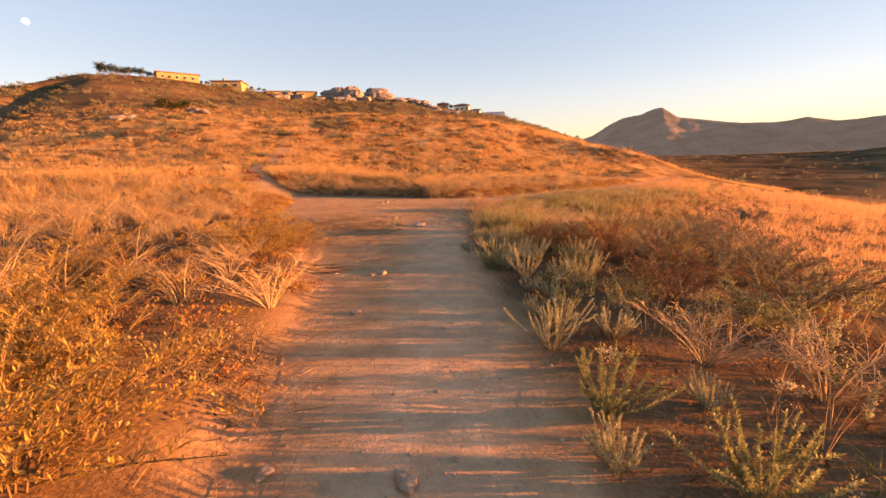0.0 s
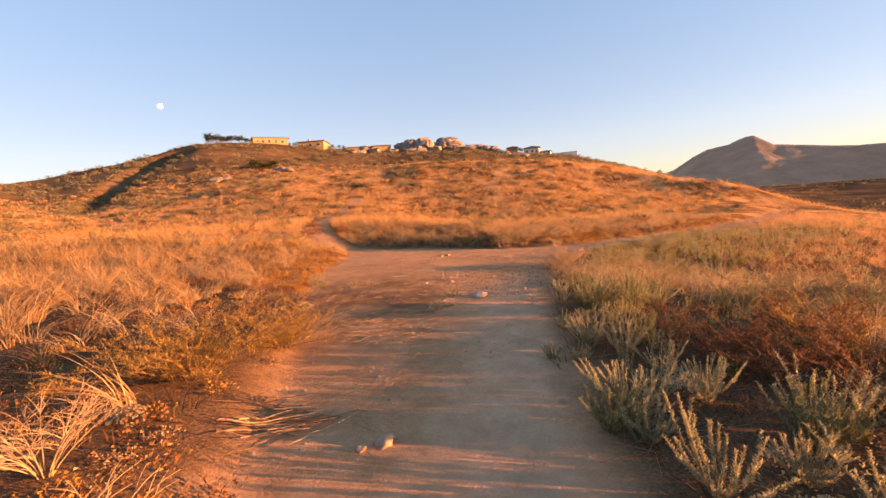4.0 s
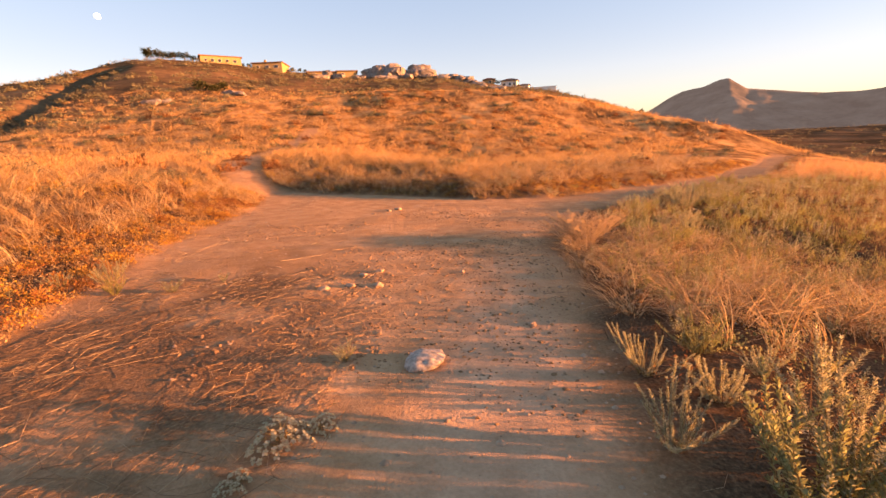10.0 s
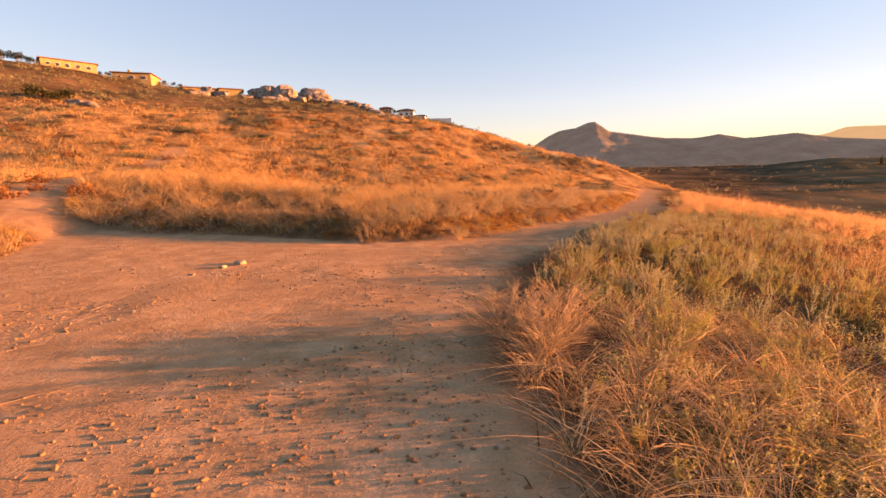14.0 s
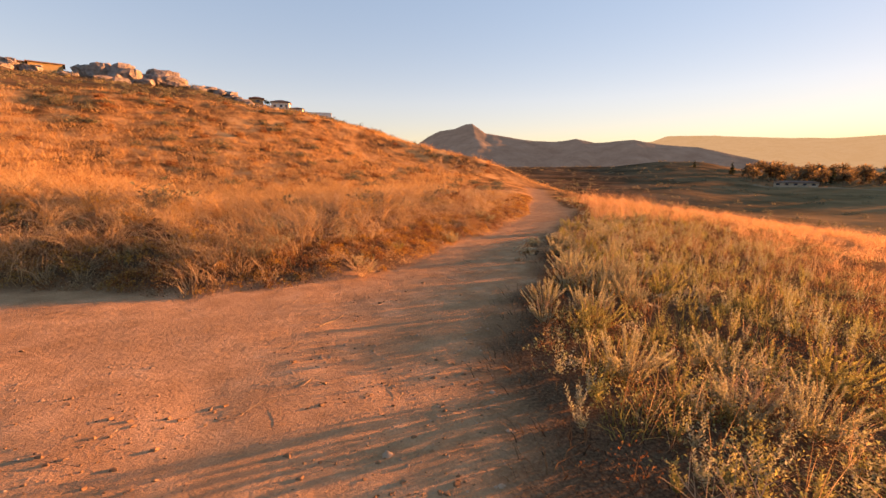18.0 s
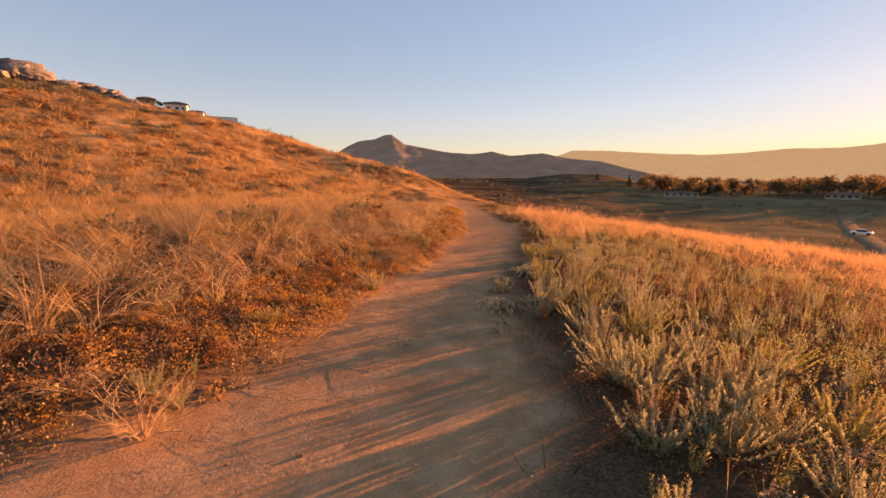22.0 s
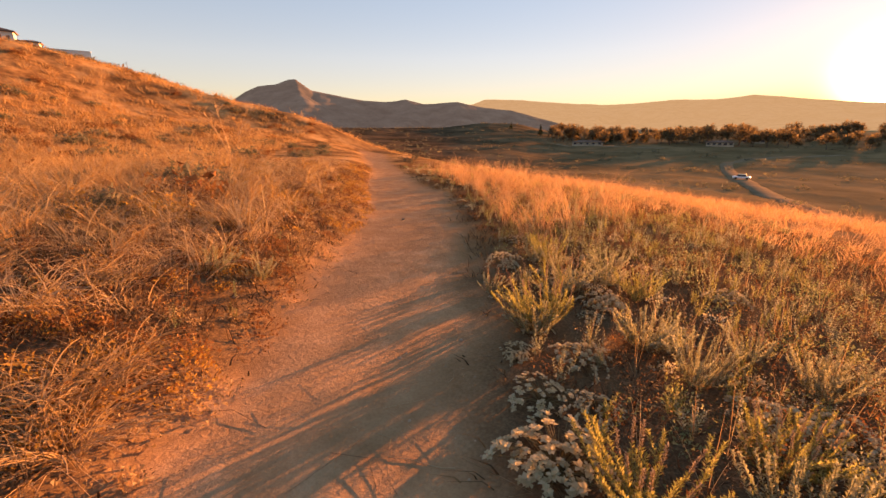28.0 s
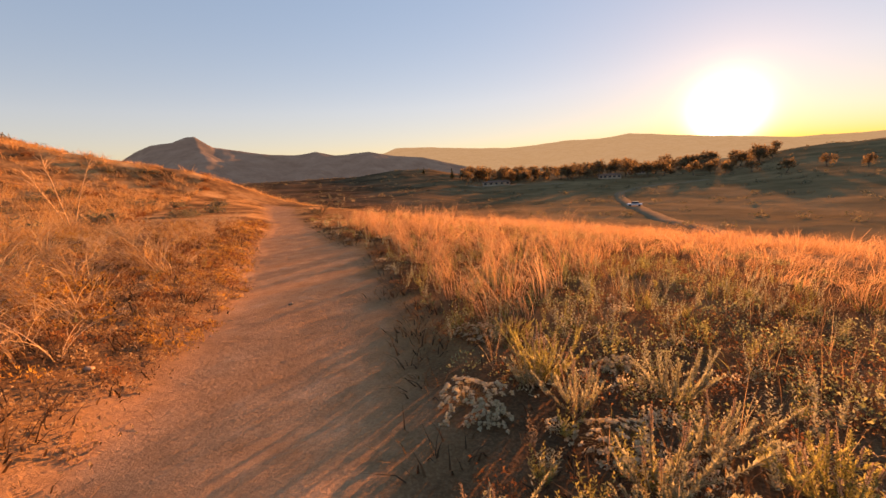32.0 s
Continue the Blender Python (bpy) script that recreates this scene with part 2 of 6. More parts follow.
def line_gap(line, x, y, closed=False):
    best = np.full(np.shape(x), 1e9)
    for (ax, ay), (bx, by) in zip(line, line[1:] + (line[:1] if closed else [])):
        ux, uy = bx - ax, by - ay
        t = np.clip(((x - ax) * ux + (y - ay) * uy) / (ux * ux + uy * uy), 0, 1)
        best = np.minimum(best, np.hypot(x - ax - t * ux, y - ay - t * uy))
    return best


def off_trail(x, y):
    """Metres outside the trodden dirt; negative on it."""
    best, inside = line_gap(TRAIL, x, y, True), np.zeros(np.shape(x), bool)
    for (ax, ay), (bx, by) in zip(TRAIL, TRAIL[1:] + TRAIL[:1]):
        inside ^= ((ay > y) != (by > y)) & (x < (bx - ax) * (y - ay) / ((by - ay) or 1e-9) + ax)
    return np.where(inside, -best, best)


def valley_side(x, y):
    """1 on the valley side of the trail, 0 on the hill side, blending where neither is near."""
    down, up = line_gap(DOWN_SIDE, x, y), line_gap(HILL_SIDE + WEST_SIDE, x, y)
    s = np.clip(0.5 + 0.9 * (up - down) / (up + down + 1e-6), 0, 1)
    return s * s * (3 - 2 * s)


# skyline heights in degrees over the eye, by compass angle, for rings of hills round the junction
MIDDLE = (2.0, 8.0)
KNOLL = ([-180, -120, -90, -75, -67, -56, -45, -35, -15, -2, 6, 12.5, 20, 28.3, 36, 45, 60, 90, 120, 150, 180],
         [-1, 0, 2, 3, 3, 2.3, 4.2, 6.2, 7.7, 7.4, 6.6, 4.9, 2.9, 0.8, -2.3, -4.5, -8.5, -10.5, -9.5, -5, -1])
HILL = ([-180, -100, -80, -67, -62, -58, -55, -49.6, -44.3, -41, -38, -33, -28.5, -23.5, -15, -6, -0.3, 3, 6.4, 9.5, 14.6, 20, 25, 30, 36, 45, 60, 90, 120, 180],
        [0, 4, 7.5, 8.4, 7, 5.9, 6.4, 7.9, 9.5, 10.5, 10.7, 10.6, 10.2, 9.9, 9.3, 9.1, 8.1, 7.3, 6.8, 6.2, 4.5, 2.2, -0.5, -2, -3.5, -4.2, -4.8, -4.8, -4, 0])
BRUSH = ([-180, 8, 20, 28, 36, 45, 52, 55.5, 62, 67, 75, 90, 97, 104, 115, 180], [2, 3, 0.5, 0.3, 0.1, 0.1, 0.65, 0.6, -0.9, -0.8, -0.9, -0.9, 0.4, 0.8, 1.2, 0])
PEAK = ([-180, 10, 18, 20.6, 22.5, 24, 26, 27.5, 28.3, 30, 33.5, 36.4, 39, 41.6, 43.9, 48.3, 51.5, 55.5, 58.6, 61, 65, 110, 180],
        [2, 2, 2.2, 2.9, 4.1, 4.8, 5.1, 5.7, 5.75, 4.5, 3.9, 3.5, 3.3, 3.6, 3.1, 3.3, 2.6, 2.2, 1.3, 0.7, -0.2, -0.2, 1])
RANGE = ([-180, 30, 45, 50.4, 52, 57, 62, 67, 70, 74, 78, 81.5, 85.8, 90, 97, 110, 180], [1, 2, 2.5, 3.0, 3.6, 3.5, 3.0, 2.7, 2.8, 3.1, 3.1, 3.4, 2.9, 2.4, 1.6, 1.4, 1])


def land(x, y):
    """Height of the ground."""
    x, y = np.asarray(x, float), np.asarray(y, float)
    dx, dy = x - MIDDLE[0], y - MIDDLE[1]
    r, az = np.hypot(dx, dy), np.degrees(np.arctan2(dx, dy))
    plane = -0.026 * (0.85 * x + 0.53 * y)
    d = np.maximum(off_trail(x, y), 0)
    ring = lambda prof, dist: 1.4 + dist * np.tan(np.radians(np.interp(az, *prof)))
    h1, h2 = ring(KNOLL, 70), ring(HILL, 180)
    vale = valley_side(x, y)
    mixed = np.clip((r - 12) / 45, 0, 1)
    mixed = mixed * mixed * (3 - 2 * mixed)
    west = np.clip((-1 - x) / 4, 0, 1) * np.clip((13 - y) / 6, 0, 1)
    up_end = h1 * mixed + (1 - mixed) * (7.5 - 5.5 * west)
    down_end = h1 * mixed + (1 - mixed) * -9.0
    t = np.clip(d / (d + np.maximum(70 - r, 0.01)), 0, 1)
    fall = 0.29 * d - 1.3 * (1 - np.exp(-d / 4.5))
    slope = (plane - fall) * (1 - t * t) + down_end * t * t
    near = plane + (up_end - plane) * t ** 0.95 * (1 - vale) + (slope - plane) * vale
    near = near + 0.12 * (1 - np.exp(-d / 0.35)) * (1 - 0.8 * vale)
    dip = np.interp(az, [-75, -55, -40, 0, 8, 14], [0, 3, 4.5, 4, 2, 0])
    valley = np.interp(az, [30, 55], [0, 1])
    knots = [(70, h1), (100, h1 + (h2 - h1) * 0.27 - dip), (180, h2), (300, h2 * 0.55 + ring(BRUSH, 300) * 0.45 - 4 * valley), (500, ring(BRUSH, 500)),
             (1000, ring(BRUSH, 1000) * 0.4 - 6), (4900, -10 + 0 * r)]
    h = near
    for (ra, ha), (rb, hb) in zip(knots, knots[1:]):
        s = np.clip((r - ra) / (rb - ra), 0, 1)
        h = np.where(r > ra, ha + (hb - ha) * s, h)
    # a gully down the flank of the hill
    h = h - 3.4 * np.exp(-((az + 41.3 + (180 - r) * 0.168) / 1.4) ** 2) * np.clip((r - 98) / 25, 0, 1) * np.clip((178 - r) / 12, 0, 1)
    # small and large unevenness
    h = h + 0.018 * fbm(x * 1.5, y * 1.5, 3) * np.clip(1 - r / 60, 0, 1)
    h = h + np.clip(d / 3, 0, 1) * 0.16 * fbm(x / 2.2, y / 2.2, 5) * np.clip(1 - r / 160, 0, 1)
    far = np.clip((r - 25) / 60, 0, 1)
    h = h + far * 0.8 * fbm(x / 14, y / 14, 7) + np.clip((r - 220) / 300, 0, 1) * 2.2 * fbm(x / 90, y / 90, 9)
    return h


def smooth_mesh(name, verts, faces, mat):
    me = bpy.data.meshes.new(name)
    nv, nf, k = len(verts), len(faces), faces.shape[1]
    me.vertices.add(nv)
    me.vertices.foreach_set("co", np.ascontiguousarray(verts, np.float32).ravel())
    me.loops.add(nf * k)
    me.loops.foreach_set("vertex_index", np.ascontiguousarray(faces, np.int32).ravel())
    me.polygons.add(nf)
    me.polygons.foreach_set("loop_start", np.arange(nf, dtype=np.int32) * k)
    me.polygons.foreach_set("use_smooth", np.ones(nf, bool))
    me.materials.append(mat)
    me.update(calc_edges=True)
    return me


def build_ground():
    rings = np.concatenate([np.linspace(0.15, 6, 36), 6 * 1.0235 ** np.arange(1, 289)])
    count = 600
    a = np.arange(count) / count * 2 * np.pi
    R, A = np.meshgrid(rings, a, indexing="ij")
    x, y = MIDDLE[0] + R * np.sin(A), MIDDLE[1] + R * np.cos(A)
    x, y = np.append(x.ravel(), MIDDLE[0]), np.append(y.ravel(), MIDDLE[1])
    z = land(x, y)
    i, j = np.meshgrid(np.arange(len(rings) - 1), np.arange(count), indexing="ij")
    q = np.stack([i * count + j, (i + 1) * count + j, (i + 1) * count + (j + 1) % count, i * count + (j + 1) % count], -1).reshape(-1, 4)[:, ::-1]
    me = smooth_mesh("ground", np.stack([x, y, z], 1), q, M_GROUND)
    bm = bmesh.new()
    bm.from_mesh(me)
    bm.verts.ensure_lookup_table()
    c = bm.verts[len(x) - 1]
    for k in range(count):
        bm.faces.new((c, bm.verts[(k + 1) % count], bm.verts[k]))
    bm.to_mesh(me)
    bm.free()
    d = off_trail(x, y)
    r = np.hypot(x - MIDDLE[0], y - MIDDLE[1])
    az = np.degrees(np.arctan2(x - MIDDLE[0], y - MIDDLE[1]))
    cover = np.zeros((len(x), 4), np.float32)
    d = np.minimum(d, line_gap(SPUR, x, y) - 0.65)
    edge = d + 0.35 * fbm(x * 1.3, y * 1.3, 21)
    cover[:, 0] = np.clip(0.6 - edge / 0.5, 0, 1)
    brushy = np.clip(1 - np.hypot((x + 3.1) / 1.9, (y - 4.5) / 4.2), 0, 1)
    cover[:, 0] *= 1 - np.clip(2.2 * brushy * (0.55 + fbm(x * 1.1, y * 1.1, 23)), 0, 0.75)
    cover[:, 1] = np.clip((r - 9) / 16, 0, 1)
    side = np.interp(az, [-180, 14, 24, 180], [0, 0, 1, 1])
    edge_of_grass = np.interp(az, [24, 45, 60], [75, 45, 26])
    cover[:, 2] = np.clip((r - edge_of_grass) / 18, 0, 1) * np.maximum(side, np.clip((r - 92) / 35, 0, 0.85))
    # painted haze: ground far off and in the eastern valley goes paler
    cover[:, 3] = np.maximum(np.clip((r - 700) / 700, 0, 1), 0.45 * side * np.clip((az - 45) / 25, 0, 1))
    me.color_attributes.new("cover", "FLOAT_COLOR", "POINT").data.foreach_set("color", cover.ravel())
    # the compacted pale line where feet pass, lightened further to lift its shade
    tread = np.zeros((len(x), 4), np.float32)
    tread[:, 0] = np.clip(1.35 - (line_gap(TREAD, x, y) + 0.12 * fbm(x * 1.7, y * 1.7, 25)) / 0.55, 0, 1) * np.clip((8.5 - y) / 4, 0, 1)
    me.color_attributes.new("tread", "FLOAT_COLOR", "POINT").data.foreach_set("color", tread.ravel())
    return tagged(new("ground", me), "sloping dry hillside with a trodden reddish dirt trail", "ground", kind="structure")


build_ground()


def mountains(name, label, prof, ra, rb, rc, az0, az1, mat, rough, seed):
    """A range of hills far off: foot at ra, crest at rb, back at rc."""
    a = np.radians(np.linspace(az0, az1, 420))
    rr = np.concatenate([np.linspace(ra, rb, 40), np.linspace(rb, rc, 14)[1:]])
    R, A = np.meshgrid(rr, a, indexing="ij")
    x, y = MIDDLE[0] + R * np.sin(A), MIDDLE[1] + R * np.cos(A)
    u = np.where(R < rb, (R - ra) / (rb - ra), (rc - R) / (rc - rb))
    n = fbm(x / rough, y / rough, seed, 5)
    drift = 5.0 * fbm(x / rough * 0.8, y / rough * 0.8, seed + 5, 3) * np.clip(1 - u, 0, 1) ** 0.6
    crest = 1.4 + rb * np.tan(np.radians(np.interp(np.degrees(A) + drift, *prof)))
    z = -14 + (crest + 14) * u ** 1.25 - np.abs(n) * rough * 0.22 * np.clip(4 * u * (1 - u), 0, 1) + 0.012 * rough * n * u
    z = z - 0.10 * rough * np.abs(fbm(x / rough * 3.1, y / rough * 3.1, seed + 9, 4)) * np.clip(3 * u * (1.05 - u), 0, 1)
    i, j = np.meshgrid(np.arange(len(rr) - 1), np.arange(len(a) - 1), indexing="ij")
    k = len(a)
    q = np.stack([i * k + j, i * k + j + 1, (i + 1) * k + j + 1, (i + 1) * k + j], -1).reshape(-1, 4)
    return tagged(new(name, smooth_mesh(name, np.stack([x.ravel(), y.ravel(), z.ravel()], 1), q, mat)), label, "mountain", kind="structure")


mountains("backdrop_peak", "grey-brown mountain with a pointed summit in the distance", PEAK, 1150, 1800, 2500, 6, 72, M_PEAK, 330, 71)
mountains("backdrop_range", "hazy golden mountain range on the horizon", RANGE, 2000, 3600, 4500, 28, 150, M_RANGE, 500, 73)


# ---- grass ----
rng = np.random.default_rng(5)


def blades(name, root, height, width, bend, mat, segs=3, label="", clump=None):
    """Many curved blades as one object. root: (n, 3); bend: how far a tip is carried sideways, per metre of height."""
    n = len(root)
    a, wa = rng.uniform(0, 2 * np.pi, n), rng.uniform(0, 2 * np.pi, n)
    lean = np.stack([np.cos(a), np.sin(a), np.zeros(n)], 1) if clump is None else clump
    side = np.stack([np.cos(wa), np.sin(wa), np.zeros(n)], 1)
    s = np.linspace(0, 1, segs + 1)
    out = []
    for k, u in enumerate(s):
        p = root + lean * (height * bend * u ** 1.8)[:, None]
        p = p + np.array([0, 0, 1.0]) * (height * u * (1 - 0.33 * np.minimum(bend, 1.4) * u))[:, None]
        w = (width * (1 - 0.85 * u))[:, None] * side * 0.5
        if k < segs:
            out += [p - w, p + w]
        else:
            out.append(p)
    per = 2 * segs + 1
    v = np.stack(out, 1).reshape(-1, 3)
    base = (np.arange(n) * per)[:, None]
    tri = []
    for k in range(segs - 1):
        tri += [[2 * k, 2 * k + 1, 2 * k + 3], [2 * k, 2 * k + 3, 2 * k + 2]]
    tri.append([2 * segs - 2, 2 * segs - 1, 2 * segs])
    f = (base[:, :, None] + np.array(tri)[None]).reshape(-1, 3)
    return tagged(new(name, smooth_mesh(name, v, f, mat)), label, "grass", kind="stuff")


# ---- grass over the hillsides ----
def tufts(centres, per, spread, lean_out, wind=(-0.25, 0.1)):
    """Roots and leans of blades that stand in tufts round the centres."""
    n = len(centres) * per
    a = rng.uniform(0, 2 * np.pi, n)
    rad = np.sqrt(rng.random(n)) * np.repeat(spread, per)
    off = np.stack([np.cos(a), np.sin(a)], 1)
    p = np.repeat(centres[:, :2], per, 0) + off * rad[:, None]
    b = a + rng.normal(0, 0.8, n)
    lean = np.stack([np.cos(b), np.sin(b)], 1) * lean_out + np.array(wind)
    lean = lean / np.linalg.norm(lean, axis=1)[:, None]
    root = np.stack([p[:, 0], p[:, 1], land(p[:, 0], p[:, 1]) - 0.015], 1)
    return root, np.stack([lean[:, 0], lean[:, 1], np.zeros(n)], 1)


CLEAR = [(9.4, 17.7, 0.35), (8.62, 17.95, 0.45), (9.95, 19.2, 0.4), (7.4, 17.5, 0.35), (4.85, 15.2, 0.3), (5.55, 15.9, 0.35), (-2.1, -4.5, 1.0), (1.45, 8.55, 0.6), (1.9, 9.4, 0.5), (0.7, -0.3, 0.4), (-3.05, 0.35, 0.75), (-2.9, 1.6, 0.6), (-1.95, -2.0, 0.6), (-1.95, -0.15, 0.6), (1.25, 9.0, 0.5), (1.95, 0.85, 0.6), (2.6, 1.3, 0.6), (2.9, -0.3, 0.8), (1.85, 15.0, 0.5)]


def band(count, dmin, dmax, vale, seed, cut, y0=-8.0, y1=36.0):
    """Places in the strip between dmin and dmax metres off the trail, on one side, denser near the walk."""
    got, have = [], 0
    while have < count:
        x, y = rng.uniform(-13, 30, 30000), rng.uniform(y0, y1, 30000)
        d, v = off_trail(x, y), valley_side(x, y)
        k = (d > dmin) & (d < dmax) & ((v > 0.5) == vale) & ((fbm(x / 1.7, y / 1.7, seed, 3) > cut) | (rng.random(30000) < 0.25)) & (line_gap(SPUR, x, y) > 1.0)
        for cx, cy, cr in CLEAR:
            k &= (np.hypot(x - cx, y - cy) > cr) | (rng.random(30000) < 0.12)
        k &= rng.random(30000) < np.where(y < 5.3, 0.45 if vale else 0.42, 1.0)
        k &= rng.random(30000) < np.clip(1.25 - np.hypot(x - 3, y - 9) / 28, 0.12, 1)
        got.append(np.stack([x[k], y[k]], 1))
        have += int(k.sum())
    return np.concatenate(got)[:count]


def grass_bank(name, label, count, per, dmin, dmax, vale, height, width, bend, mat, spread=0.16, segs=3, seed=31, cut=-0.1):
    c = band(count, dmin, dmax, vale, seed, cut)
    root, lean = tufts(c, per, rng.uniform(0.4, 1.0, len(c)) * spread, 0.9)
    k = len(root)
    size = np.repeat(rng.uniform(0.6, 1.1, len(c)), per)
    far = 0.7 + np.hypot(root[:, 0] - 3, root[:, 1] - 9) / 22
    size = size * (0.78 if vale else 1.0)
    return blades(name, root, rng.uniform(*height, k) * size, rng.uniform(*width, k) * far * 1.2, rng.uniform(*bend, k), mat, segs, label, lean)


def spaced(c, cell):
    """At most one place in each cell of a grid, so that clumps keep gaps between them."""
    key = np.floor(c / cell).astype(np.int64)
    _, first = np.unique(key[:, 0] * 100003 + key[:, 1], return_index=True)
    return c[np.sort(first)]


def clump_bank(name, label, count, cell, per, dmin, dmax, vale, height, width, bend, mat, spread, segs, seed, cut=-0.1, y0=-8.0, y1=36.0, wind=(-0.25, 0.1), keep=None):
    """Separate grass clumps, each a fountain of stems from one crown."""
    c = spaced(band(count * 3, dmin, dmax, vale, seed, cut, y0, y1), cell)
    if keep is not None:
        c = c[keep(c[:, 0], c[:, 1])]
    c = c[:count]
    root, lean = tufts(c, per, rng.uniform(0.4, 1.0, len(c)) * spread, 1.0, wind)
    k = len(root)
    drift = np.repeat(rng.uniform(0, 2 * np.pi, len(c)), per)
    lean = lean * 0.6 + np.stack([np.cos(drift), np.sin(drift), np.zeros(k)], 1) * 0.75
    lean /= np.linalg.norm(lean, axis=1)[:, None]
    size = np.repeat(rng.uniform(0.55, 1.15, len(c)), per)
    far = 0.75 + np.hypot(root[:, 0] - 3, root[:, 1] - 9) / 22
    return blades(name, root, rng.uniform(*height, k) * size, rng.uniform(*width, k) * far, rng.uniform(*bend, k) * np.repeat(rng.uniform(0.7, 1.2, len(c)), per), mat, segs, label, lean)


clump_bank("straw_fountains", "arching bleached clumps of dry grass on the bank", 900, 0.4, 40, 0.9, 7, False, (0.22, 0.95), (0.005, 0.009), (0.5, 2.8), M_STRAW, 0.16, 5, 37, -0.25)
clump_bank("golden_fountains", "arching golden clumps of dry grass on the bank", 420, 0.55, 36, 1.4, 8, False, (0.35, 0.85), (0.008, 0.013), (0.6, 2.0), M_GOLD, 0.10, 4, 31, -0.2)
clump_bank("upper_grass", "golden dry grass clumps on the slope above the trail", 1400, 0.6, 40, 4.5, 17, False, (0.4, 0.95), (0.008, 0.014), (0.4, 1.9), M_GOLD, 0.14, 3, 35, -0.25)
grass_bank("thatch", "matted dark brown dead undergrowth beside the trail", 2700, 16, 0.25, 7, False, (0.08, 0.36), (0.005, 0.012), (0.4, 1.7), M_BROWN, 0.3, 2, 41, -0.5)
grass_bank("edge_thatch", "brown dead grass along the foot of the bank", 800, 12, 0.0, 1.0, False, (0.05, 0.18), (0.005, 0.011), (0.4, 1.7), M_BROWN, 0.22, 2, 55, -0.5)
grass_bank("valley_grass", "olive and yellow grass on the valley side of the trail", 450, 18, 1.0, 6, True, (0.14, 0.36), (0.004, 0.009), (0.3, 1.3), M_GREEN, 0.2, 3, 43, 0.0)
clump_bank("valley_straw", "feathery tawny dry grass on the valley side of the trail", 900, 0.5, 30, 5.0, 12, True, (0.25, 0.55), (0.004, 0.008), (0.3, 1.6), M_BLUSH, 0.2, 3, 47, -0.35)
clump_bank("lower_grass", "feathery tawny dry grass on the slope towards the valley", 1500, 0.7, 30, 9, 22, True, (0.4, 0.75), (0.006, 0.010), (0.3, 1.5), M_BLUSH, 0.28, 2, 49, -0.4)
clump_bank("tall_feather_grass", "tall feathery pinkish dry stems beside the far trail", 110, 0.4, 40, 0.9, 4.5, True, (0.5, 1.3), (0.003, 0.006), (0.3, 1.6), M_BLUSH, 0.2, 4, 51, -0.2, 19.5, 31.0,
           keep=lambda x, y: (x > 11) & (x < 21))
# tussocks beyond x 2.8 are added to shade the ground across the trail
clump_bank("bend_tussocks", "dry grass tussocks on the valley side before the fork", 150, 0.4, 40, 0.8, 5.0, True, (0.35, 0.8), (0.006, 0.011), (0.5, 1.8), M_STRAW, 0.12, 4, 45, -0.4, 0.5, 6.0, keep=lambda x, y: (x > 2.8) | (y > 4.7))
grass_bank("valley_thatch", "low brown dead weeds on the valley side of the trail", 3000, 15, 0.1, 7, True, (0.1, 0.28), (0.005, 0.012), (0.4, 1.7), M_BROWN, 0.3, 2, 53, -0.4)


def junction_grass():
    c = spaced(band(500, 0.15, 3.6, True, 57, -0.1, 5.2, 9.4), 0.38)
    c = c[c[:, 0] < 5.5]
    root, lean = tufts(c, 44, rng.uniform(0.05, 0.12, len(c)), 1.1)
    k = len(root)
    blades("junction_grass", root, rng.uniform(0.16, 0.5, k), rng.uniform(0.006, 0.011, k), rng.uniform(0.8, 2.6, k), M_STRAW, 5, "bleached matted grass in the bend of the trail", lean)


junction_grass()


def bend_grass():
    c = band(200, 0.7, 5.0, True, 59, -0.3, 5.6, 12.0)
    root, lean = tufts(c, 26, rng.uniform(0.06, 0.16, len(c)), 0.8)
    k = len(root)
    blades("bend_grass", root, rng.uniform(0.10, 0.26, k), rng.uniform(0.007, 0.013, k), rng.uniform(0.3, 1.2, k), M_GREEN, 3, "green grass under the bleached tussocks in the bend", lean)


bend_grass()


def fork_grass():
    c = band(420, 0.05, 1.6, False, 58, -0.3, 13.5, 21.0)
    c = c[c[:, 0] < 0.8]
    root, lean = tufts(c, 22, rng.uniform(0.06, 0.16, len(c)), 1.0)
    k = len(root)
    blades("fork_grass", root, rng.uniform(0.25, 0.6, k), rng.uniform(0.004, 0.009, k), rng.uniform(0.4, 1.5, k), M_STRAW, 3, "pale dry grass tufts along the far edge of the fork", lean)


fork_grass()


